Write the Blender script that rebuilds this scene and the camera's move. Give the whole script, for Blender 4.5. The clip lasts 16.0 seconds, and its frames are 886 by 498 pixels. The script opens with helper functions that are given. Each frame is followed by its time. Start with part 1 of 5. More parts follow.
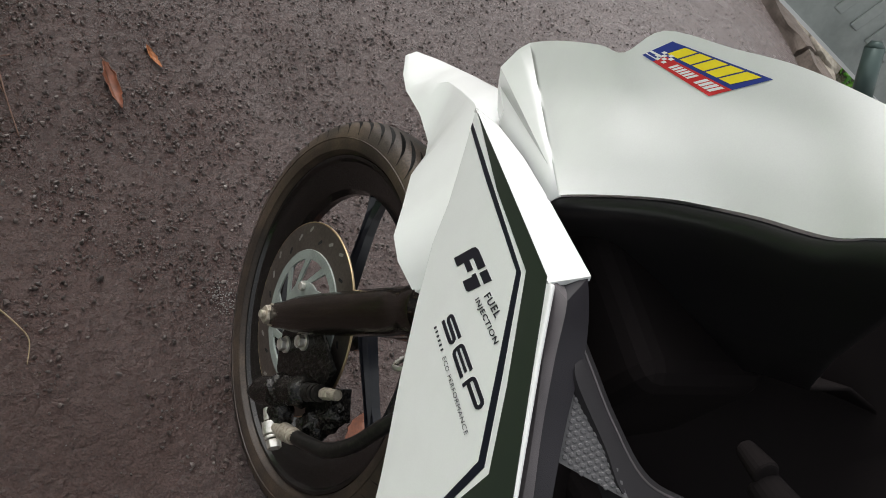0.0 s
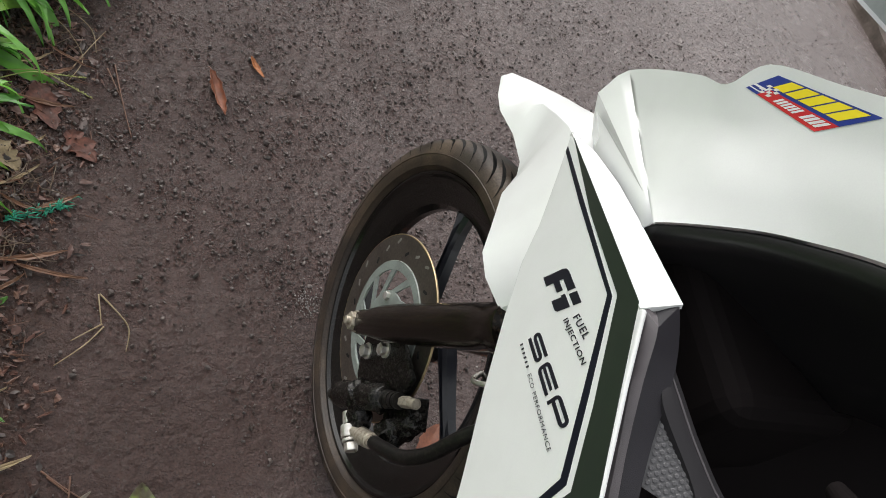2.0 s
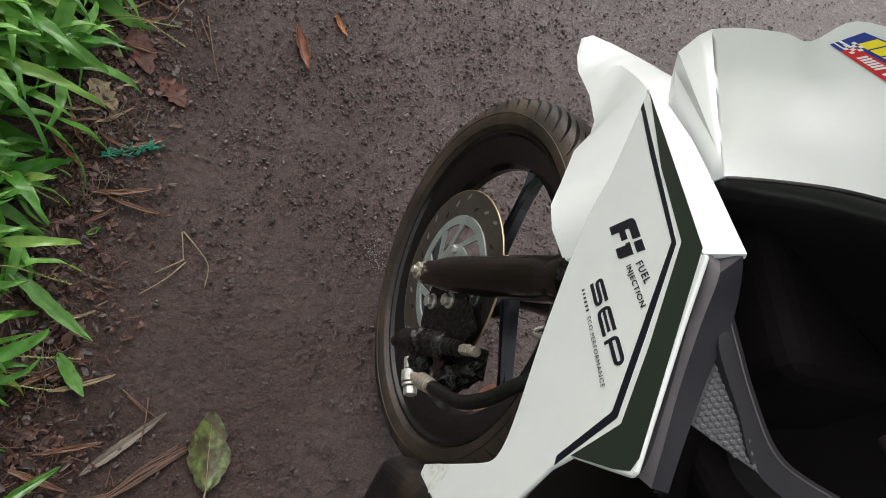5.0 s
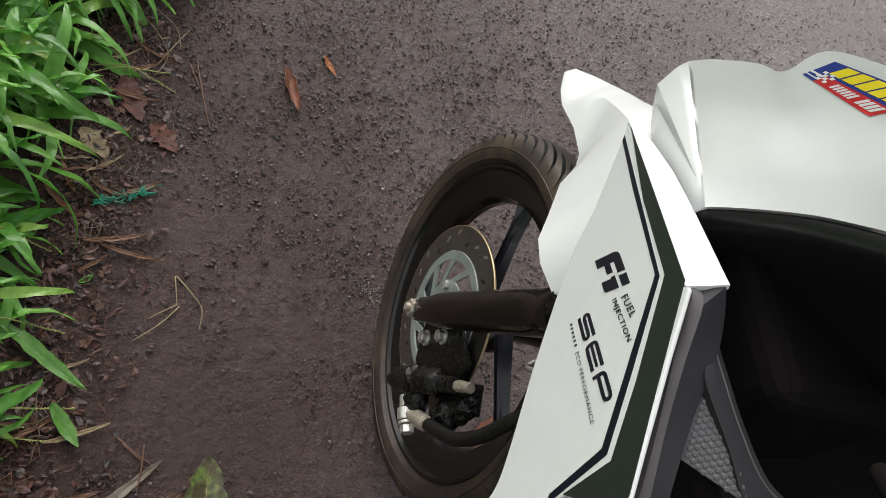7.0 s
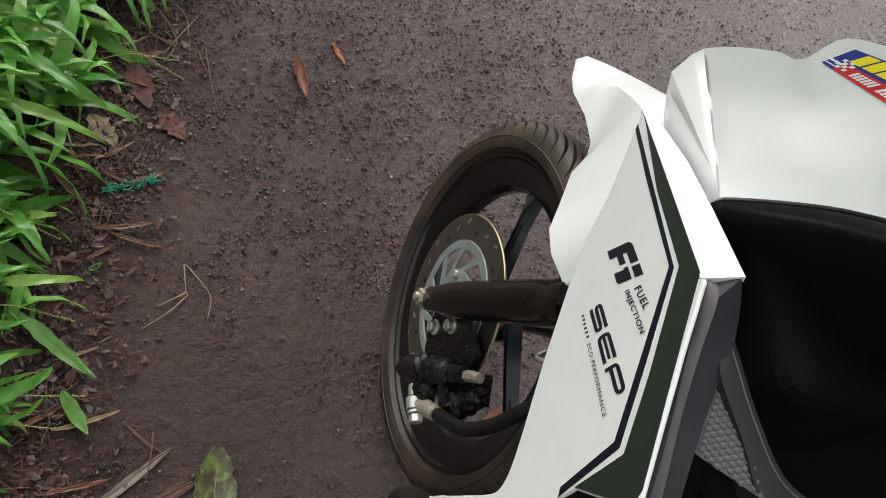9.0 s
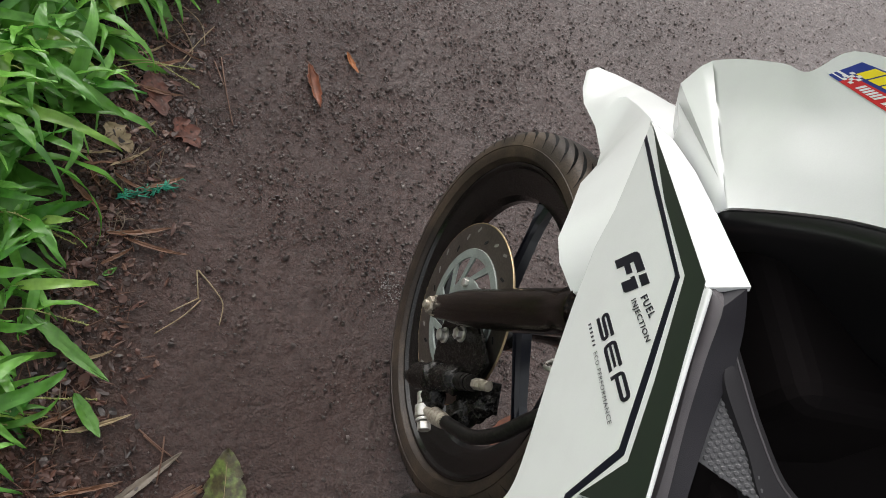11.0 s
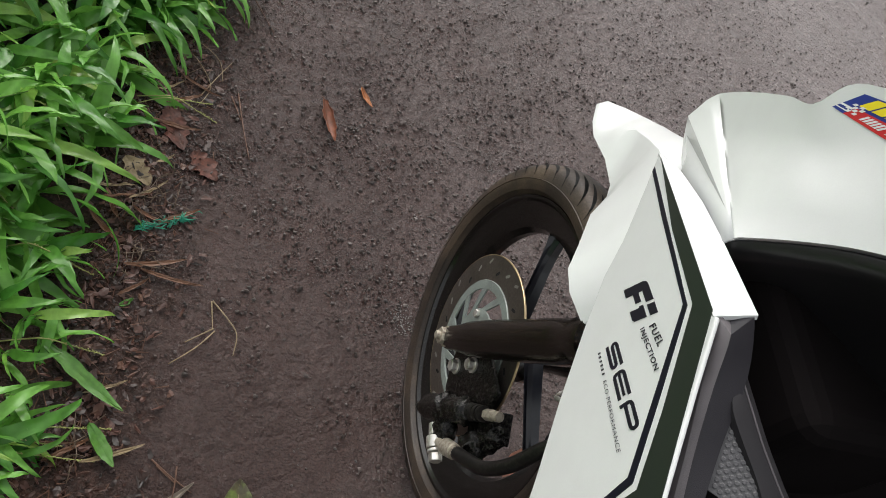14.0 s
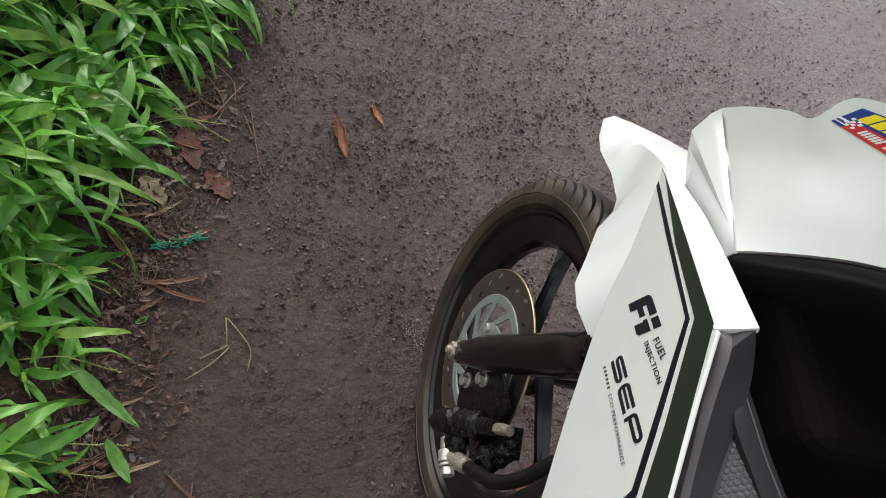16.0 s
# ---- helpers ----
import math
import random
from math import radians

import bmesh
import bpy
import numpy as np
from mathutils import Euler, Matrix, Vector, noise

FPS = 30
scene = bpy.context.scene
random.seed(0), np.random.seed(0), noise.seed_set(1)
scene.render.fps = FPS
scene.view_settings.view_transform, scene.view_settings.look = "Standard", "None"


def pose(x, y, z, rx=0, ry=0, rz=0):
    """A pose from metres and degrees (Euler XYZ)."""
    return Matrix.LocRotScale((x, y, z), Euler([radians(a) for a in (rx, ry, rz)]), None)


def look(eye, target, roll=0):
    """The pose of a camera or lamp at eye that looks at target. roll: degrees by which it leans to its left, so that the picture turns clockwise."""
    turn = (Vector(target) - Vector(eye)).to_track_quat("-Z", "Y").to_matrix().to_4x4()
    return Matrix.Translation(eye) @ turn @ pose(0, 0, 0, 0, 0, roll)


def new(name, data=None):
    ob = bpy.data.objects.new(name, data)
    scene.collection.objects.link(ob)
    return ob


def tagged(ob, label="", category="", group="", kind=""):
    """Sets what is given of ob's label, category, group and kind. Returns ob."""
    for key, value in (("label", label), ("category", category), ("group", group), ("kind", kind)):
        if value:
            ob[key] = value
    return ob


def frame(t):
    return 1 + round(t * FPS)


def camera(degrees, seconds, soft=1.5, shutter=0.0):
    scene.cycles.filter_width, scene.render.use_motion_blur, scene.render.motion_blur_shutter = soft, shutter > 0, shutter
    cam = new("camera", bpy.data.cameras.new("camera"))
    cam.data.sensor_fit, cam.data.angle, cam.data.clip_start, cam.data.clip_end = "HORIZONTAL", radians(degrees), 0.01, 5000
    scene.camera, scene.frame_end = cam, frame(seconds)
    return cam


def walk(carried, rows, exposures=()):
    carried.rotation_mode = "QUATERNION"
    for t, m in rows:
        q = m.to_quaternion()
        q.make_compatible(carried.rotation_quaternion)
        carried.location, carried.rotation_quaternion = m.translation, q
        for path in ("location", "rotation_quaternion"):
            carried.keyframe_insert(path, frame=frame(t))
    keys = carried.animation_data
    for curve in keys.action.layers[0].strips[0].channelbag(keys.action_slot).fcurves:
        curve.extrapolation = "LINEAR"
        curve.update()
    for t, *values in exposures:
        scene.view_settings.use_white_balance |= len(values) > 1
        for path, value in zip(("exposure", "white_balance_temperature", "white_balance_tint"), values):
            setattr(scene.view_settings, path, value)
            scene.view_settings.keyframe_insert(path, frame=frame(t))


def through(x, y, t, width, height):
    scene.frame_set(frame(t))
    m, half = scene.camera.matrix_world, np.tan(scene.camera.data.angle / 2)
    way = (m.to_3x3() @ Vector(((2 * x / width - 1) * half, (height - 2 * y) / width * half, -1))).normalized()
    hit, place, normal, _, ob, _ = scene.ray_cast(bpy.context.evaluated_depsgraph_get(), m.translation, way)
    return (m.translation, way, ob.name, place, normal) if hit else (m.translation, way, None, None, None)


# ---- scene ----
cam = camera(60.58, 16.0, soft=0.4)
PATH = [
    (0, pose(-0.4812, -0.4410, 1.1084, 37.221, -33.272, -15.009)),
    (0.5, pose(-0.4981, -0.4469, 1.1020, 34.218, -33.170, -10.949)),
    (1, pose(-0.5058, -0.4529, 1.0942, 33.403, -33.053, -8.427)),
    (1.5, pose(-0.5050, -0.4431, 1.1083, 34.771, -31.566, -9.099)),
    (2, pose(-0.5034, -0.4465, 1.1118, 34.648, -30.873, -7.845)),
    (2.5, pose(-0.5015, -0.4500, 1.1180, 34.144, -29.680, -7.850)),
    (3, pose(-0.5037, -0.4708, 1.1087, 29.721, -28.803, -4.358)),
    (3.5, pose(-0.5170, -0.4798, 1.1005, 28.966, -29.500, -2.827)),
    (4, pose(-0.5153, -0.4841, 1.1002, 28.606, -29.061, -1.556)),
    (4.2, pose(-0.5120, -0.4848, 1.1020, 28.834, -29.095, -1.282)),
    (6.3, pose(-0.5049, -0.4855, 1.1218, 31.147, -27.468, -1.098)),
    (6.5, pose(-0.5004, -0.4859, 1.1184, 31.841, -27.518, -1.688)),
    (7, pose(-0.5002, -0.4799, 1.1231, 32.902, -27.512, -3.055)),
    (7.5, pose(-0.5016, -0.4783, 1.1203, 32.116, -27.636, -2.969)),
    (8, pose(-0.5003, -0.4767, 1.1172, 31.727, -27.732, -2.547)),
    (8.5, pose(-0.5020, -0.4758, 1.1172, 31.788, -27.490, -2.486)),
    (9, pose(-0.5005, -0.4749, 1.1182, 31.730, -27.137, -2.536)),
    (9.2, pose(-0.4993, -0.4751, 1.1189, 31.910, -27.110, -2.501)),
    (11.3, pose(-0.5006, -0.4832, 1.1242, 32.001, -26.379, -0.849)),
    (11.5, pose(-0.5060, -0.4922, 1.1232, 32.036, -26.377, 0.617)),
    (12, pose(-0.5053, -0.4909, 1.1229, 32.930, -27.020, 0.910)),
    (12.5, pose(-0.5036, -0.4910, 1.1261, 33.627, -26.698, 0.152)),
    (13, pose(-0.5012, -0.4906, 1.1274, 33.825, -26.355, -0.021)),
    (13.5, pose(-0.5032, -0.4887, 1.1289, 34.004, -26.010, -0.423)),
    (14, pose(-0.5000, -0.4884, 1.1306, 34.229, -25.787, -0.748)),
    (14.5, pose(-0.4952, -0.4865, 1.1329, 34.570, -25.614, -1.303)),
    (15, pose(-0.4973, -0.4887, 1.1354, 34.635, -25.273, -1.190)),
    (15.5, pose(-0.4963, -0.4920, 1.1427, 35.200, -24.854, -0.866)),
    (16, pose(-0.4970, -0.4923, 1.1440, 35.176, -24.421, -0.616)),
]
EXPOSURES = [(0.0, 0.0), (1.0, 0.13), (2.0, 0.19), (3.0, 0.12), (4.0, 0.07), (9.0, 0.10), (16.0, 0.14)]
walk(cam, PATH, EXPOSURES)
# END CAMERA
# ---------------------------------------------------------------- light
SUN_HEIGHT, SUN_TURN = 42, -17
world = bpy.data.worlds.new("overcast_sky")
scene.world = world
world.use_nodes = True
wn = world.node_tree.nodes
wl = world.node_tree.links
sky = wn.new("ShaderNodeTexSky")
sky.sky_type = "NISHITA"
sky.sun_disc = False
sky.sun_elevation = radians(SUN_HEIGHT)
sky.sun_rotation = radians(SUN_TURN)
sky.air_density, sky.dust_density = 1.0, 6.0
veil = wn.new("ShaderNodeHueSaturation")      # thin cloud takes most of the blue out of the sky
veil.inputs["Saturation"].default_value = 0.22
wl.new(sky.outputs[0], veil.inputs["Color"])
wash = wn.new("ShaderNodeMixRGB")
wash.inputs[0].default_value = 0.36
wash.inputs[2].default_value = (5.6, 5.75, 5.7, 1)
wl.new(veil.outputs[0], wash.inputs[1])
wl.new(wash.outputs[0], wn["Background"].inputs[0])
wn["Background"].inputs[1].default_value = 0.189

sun_data = bpy.data.lights.new("sun", "SUN")
sun_data.energy, sun_data.angle, sun_data.color = 0.8, radians(40), (1.0, 0.98, 0.95)
sun = new("sun", sun_data)
sun_way = Vector((math.sin(radians(SUN_TURN)), math.cos(radians(SUN_TURN)), math.tan(radians(SUN_HEIGHT))))
sun.matrix_world = look(sun_way * 5, (0, 0, 0))

# ---------------------------------------------------------------- helpers of this scene
def part(name, bm, material, parent=None, label="", smooth=False):
    """Links a bmesh (or a mesh) as one object under a thing or a part."""
    if isinstance(bm, bmesh.types.BMesh):
        me = bpy.data.meshes.new(name)
        bmesh.ops.recalc_face_normals(bm, faces=bm.faces)
        bm.to_mesh(me)
        bm.free()
    else:
        me = bm
    if material is not None and not me.materials:
        me.materials.append(material)
    if smooth:
        for p in me.polygons:
            p.use_smooth = True
    ob = new(name, me)
    if parent is not None:
        ob.parent = parent
    if label:
        ob["label"] = label
    return ob


def bevel(ob, width=0.0015, segments=2, angle=35):
    m = ob.modifiers.new("edge", "BEVEL")
    m.width, m.segments, m.limit_method, m.angle_limit = width, segments, "ANGLE", radians(angle)
    return ob


def box(bm, size, m=Matrix()):
    r = bmesh.ops.create_cube(bm, size=1.0, matrix=m @ Matrix.Diagonal((*size, 1)))
    return r["verts"]


def rod(bm, a, b, r1, r2=None, n=20):
    """A tapered round bar from a to b."""
    a, b = Vector(a), Vector(b)
    q = (b - a).to_track_quat("Z", "Y").to_matrix().to_4x4()
    m = Matrix.Translation((a + b) / 2) @ q
    return bmesh.ops.create_cone(bm, cap_ends=True, segments=n, radius1=r1, radius2=r1 if r2 is None else r2, depth=(b - a).length, matrix=m)["verts"]


def lathe(bm, profile, n=96, close=True, m=Matrix()):
    """Turns (x, r) pairs round the x axis."""
    rings = []
    for x, r in profile:
        rings.append([bm.verts.new(m @ Vector((x, r * math.cos(2 * math.pi * k / n), r * math.sin(2 * math.pi * k / n)))) for k in range(n)])
    count = len(rings) if close else len(rings) - 1
    for i in range(count):
        a, b = rings[i], rings[(i + 1) % len(rings)]
        for k in range(n):
            bm.faces.new((a[k], a[(k + 1) % n], b[(k + 1) % n], b[k]))


def tube(bm, pts, radius, n=12, taper=None):
    """A round tube along a smooth line through pts."""
    pts = [Vector(p) for p in pts]
    line = []
    for i in range(len(pts) - 1):
        p0, p1, p2, p3 = pts[max(i - 1, 0)], pts[i], pts[i + 1], pts[min(i + 2, len(pts) - 1)]
        for s in range(6):
            t = s / 6
            line.append(0.5 * ((2 * p1) + (p2 - p0) * t + (2 * p0 - 5 * p1 + 4 * p2 - p3) * t * t + (3 * p1 - p0 - 3 * p2 + p3) * t ** 3))
    line.append(pts[-1])
    rings = []
    for i, p in enumerate(line):
        d = (line[min(i + 1, len(line) - 1)] - line[max(i - 1, 0)]).normalized()
        e = d.cross(Vector((0.3, 0.2, 0.9))).normalized()
        g = d.cross(e)
        r = radius if taper is None else radius * (1 + (taper - 1) * i / (len(line) - 1))
        rings.append([bm.verts.new(p + (e * math.cos(2 * math.pi * k / n) + g * math.sin(2 * math.pi * k / n)) * r) for k in range(n)])
    for a, b in zip(rings, rings[1:]):
        for k in range(n):
            bm.faces.new((a[k], a[(k + 1) % n], b[(k + 1) % n], b[k]))
    bm.faces.new(rings[0])
    bm.faces.new(rings[-1][::-1])


def plate(bm, outline, m, thick=0.002):
    """A flat piece: an outline in millimetres in the plane of m, with thickness behind it."""
    top = [bm.verts.new(m @ Vector((x / 1000, y / 1000, 0))) for x, y in outline]
    low = [bm.verts.new(m @ Vector((x / 1000, y / 1000, -thick))) for x, y in outline]
    bm.faces.new(top)
    bm.faces.new(low[::-1])
    for i in range(len(top)):
        j = (i + 1) % len(top)
        bm.faces.new((top[i], low[i], low[j], top[j]))


def spline(pts, per=6):
    """A smooth line through points."""
    pts = [Vector(p) for p in pts]
    out = []
    for i in range(len(pts) - 1):
        p0, p1, p2, p3 = pts[max(i - 1, 0)], pts[i], pts[i + 1], pts[min(i + 2, len(pts) - 1)]
        for s in range(per):
            t = s / per
            out.append(0.5 * ((2 * p1) + (p2 - p0) * t + (2 * p0 - 5 * p1 + 4 * p2 - p3) * t * t + (3 * p1 - p0 - 3 * p2 + p3) * t ** 3))
    return out + [pts[-1]]


def loft(bm, rows):
    """A sheet through rows of equally many points."""
    grid = [[bm.verts.new(p) for p in row] for row in rows]
    for a, b in zip(grid, grid[1:]):
        for i in range(len(a) - 1):
            bm.faces.new((a[i], a[i + 1], b[i + 1], b[i]))
    return grid


def solid(ob, thick, offset=-1.0, crisp=True):
    m = ob.modifiers.new("thickness", "SOLIDIFY")
    m.thickness, m.offset = thick, offset
    if crisp:
        ob.modifiers.new("crisp", "EDGE_SPLIT").split_angle = radians(32)
    return ob


# ---------------------------------------------------------------- materials
def material(name, base, rough=0.5, metal=0.0, grain=0.0, scale=200.0, bump=0.0, bump_scale=300.0, stain=None, stain_scale=12.0, stain_amount=0.4, coat=0.0, spec=0.5):
    """A surface with grain, blotches of a second colour, and fine relief."""
    mat = bpy.data.materials.new(name)
    mat.use_nodes = True
    n, l = mat.node_tree.nodes, mat.node_tree.links
    b = n["Principled BSDF"]
    b.inputs["Roughness"].default_value = rough
    b.inputs["Metallic"].default_value = metal
    b.inputs["Coat Weight"].default_value = coat
    b.inputs["Coat Roughness"].default_value = 0.06
    b.inputs["Specular IOR Level"].default_value = spec
    co = n.new("ShaderNodeTexCoord")
    colour = n.new("ShaderNodeMixRGB")
    colour.inputs[1].default_value = (*base, 1)
    colour.inputs[2].default_value = (*(stain or tuple(c * 0.7 for c in base)), 1)
    big = n.new("ShaderNodeTexNoise")
    big.inputs["Scale"].default_value = stain_scale
    big.inputs["Detail"].default_value = 6
    l.new(co.outputs["Object"], big.inputs["Vector"])
    ramp = n.new("ShaderNodeMapRange")
    ramp.inputs["From Min"].default_value, ramp.inputs["From Max"].default_value = 0.45, 0.75
    ramp.inputs["To Max"].default_value = stain_amount
    l.new(big.outputs["Fac"], ramp.inputs["Value"])
    l.new(ramp.outputs[0], colour.inputs[0])
    last = colour.outputs[0]
    if grain:
        fine = n.new("ShaderNodeTexNoise")
        fine.inputs["Scale"].default_value = scale
        fine.inputs["Detail"].default_value = 4
        l.new(co.outputs["Object"], fine.inputs["Vector"])
        mul = n.new("ShaderNodeMixRGB")
        mul.blend_type = "MULTIPLY"
        mul.inputs[0].default_value = grain
        l.new(last, mul.inputs[1])
        r2 = n.new("ShaderNodeMapRange")
        r2.inputs["From Min"].default_value, r2.inputs["From Max"].default_value = 0.3, 0.7
        r2.inputs["To Min"].default_value, r2.inputs["To Max"].default_value = 0.3, 1.3
        l.new(fine.outputs["Fac"], r2.inputs["Value"])
        l.new(r2.outputs[0], mul.inputs[2])
        last = mul.outputs[0]
    l.new(last, b.inputs["Base Color"])
    if bump:
        bn = n.new("ShaderNodeTexNoise")
        bn.inputs["Scale"].default_value = bump_scale
        bn.inputs["Detail"].default_value = 5
        l.new(co.outputs["Object"], bn.inputs["Vector"])
        bp = n.new("ShaderNodeBump")
        bp.inputs["Strength"].default_value = bump
        bp.inputs["Distance"].default_value = 0.001
        l.new(bn.outputs["Fac"], bp.inputs["Height"])
        l.new(bp.outputs[0], b.inputs["Normal"])
    return mat


white_paint = material("white_paint", (0.715, 0.733, 0.720), 0.22, stain=(0.665, 0.68, 0.667), stain_scale=25, stain_amount=0.5, coat=0.35, grain=0.03, scale=900)
dirty_white = material("dirty_white_paint", (0.71, 0.73, 0.705), 0.22, stain=(0.40, 0.34, 0.27), stain_scale=160, stain_amount=0.6, coat=0.35, grain=0.03, scale=900)
green_decal = material("dark_green_film", (0.020, 0.026, 0.021), 0.3, stain=(0.026, 0.031, 0.026), stain_scale=30)
navy_decal = material("navy_film", (0.007, 0.007, 0.017), 0.3)
white_decal = material("white_film", (0.82, 0.82, 0.82), 0.35)
black_decal = material("black_film", (0.012, 0.011, 0.02), 0.3)
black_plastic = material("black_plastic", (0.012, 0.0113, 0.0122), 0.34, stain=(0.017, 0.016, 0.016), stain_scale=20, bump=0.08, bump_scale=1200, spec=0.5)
matt_black = material("matt_black_plastic", (0.0100, 0.0083, 0.0085), 0.8, stain=(0.0120, 0.0098, 0.0100), stain_scale=20, spec=0.04)
grey_plastic = material("grey_textured_plastic", (0.092, 0.082, 0.088), 0.42, stain=(0.045, 0.042, 0.045), stain_scale=40, bump=0.25, bump_scale=1500, grain=0.15, scale=1500)
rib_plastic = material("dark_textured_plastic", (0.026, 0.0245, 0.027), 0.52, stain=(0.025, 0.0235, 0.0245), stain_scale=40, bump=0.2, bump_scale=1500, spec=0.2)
# the trim's grey again for its flank, with shade put into the colour
shaded_grey_plastic = material("shaded_grey_textured_plastic", (0.021, 0.0195, 0.0235), 0.42, spec=0.22, stain=(0.016, 0.015, 0.018), stain_scale=40, bump=0.25, bump_scale=1500, grain=0.15, scale=1500)
mesh_plastic = material("embossed_grey_plastic", (0.085, 0.083, 0.088), 0.42, stain=(0.06, 0.058, 0.06), stain_scale=40, bump=0.15, bump_scale=1500)
rubber = material("tyre_rubber", (0.040, 0.030, 0.024), 0.5, stain=(0.13, 0.092, 0.063), stain_scale=16, stain_amount=0.7, spec=0.35, grain=0.55, scale=350, bump=0.4, bump_scale=500)
rim_black = material("black_rim_paint", (0.005, 0.0046, 0.0046), 0.16, stain=(0.09, 0.078, 0.066), stain_scale=420, stain_amount=0.3, grain=0.3, scale=500)
spoke_grey = material("dark_blue_grey_spoke", (0.008, 0.009, 0.014), 0.28, stain=(0.030, 0.029, 0.031), stain_scale=40, grain=0.3, scale=500)
disc_steel = material("tarnished_disc_steel", (0.21, 0.185, 0.165), 0.36, 0.85, stain=(0.09, 0.075, 0.06), stain_scale=25, grain=0.3, scale=300, bump=0.15, bump_scale=700)
disc_edge = material("worn_brass_edge", (0.55, 0.42, 0.25), 0.35, 0.9, stain=(0.3, 0.2, 0.12), stain_scale=60)
carrier_paint = material("silver_green_carrier", (0.31, 0.35, 0.325), 0.42, 0.3, stain=(0.11, 0.11, 0.095), stain_scale=40, grain=0.25, scale=400)
fork_black = material("grimy_black_fork", (0.003, 0.0028, 0.0026), 0.16, stain=(0.12, 0.082, 0.052), stain_scale=380, stain_amount=0.3, grain=0.2, scale=300, bump=0.25, bump_scale=250)
# pale specks: grit, and glints painted into the colour
caliper_black = material("gritty_black_caliper", (0.0045, 0.0042, 0.004), 0.22, stain=(0.24, 0.21, 0.18), stain_scale=240, stain_amount=0.16, grain=0.5, scale=500, bump=1.0, bump_scale=500, spec=0.3)
zinc = material("zinc_plated_steel", (0.78, 0.76, 0.71), 0.25, 0.65, stain=(0.3, 0.24, 0.15), stain_scale=120, stain_amount=0.7)
rusty_zinc = material("rust_tinged_nut", (0.50, 0.45, 0.37), 0.4, 0.5, stain=(0.17, 0.12, 0.08), stain_scale=220, stain_amount=0.8)
hose_rubber = material("hose_rubber", (0.008, 0.0075, 0.0075), 0.4, spec=0.3, stain=(0.05, 0.042, 0.036), stain_scale=220, stain_amount=0.5, grain=0.3, scale=500)
plate_metal = material("grey_plate_back", (0.40, 0.43, 0.41), 0.45, 0.3, stain=(0.17, 0.19, 0.18), stain_scale=30, grain=0.1)
rod_green = material("grey_green_rod", (0.10, 0.14, 0.13), 0.35, 0.3, stain=(0.1, 0.14, 0.13), stain_scale=40)
yellow_film = material("yellow_film", (0.90, 0.74, 0.03), 0.35)
blue_film = material("blue_film", (0.025, 0.045, 0.27), 0.35)
red_film = material("red_film", (0.62, 0.03, 0.035), 0.35)
guard_black = material("grimy_black_guard", (0.010, 0.009, 0.0088), 0.45, stain=(0.060, 0.040, 0.028), stain_scale=28, stain_amount=0.7, grain=0.4, scale=400, bump=0.3, bump_scale=400, spec=0.3)
# END MATERIALS

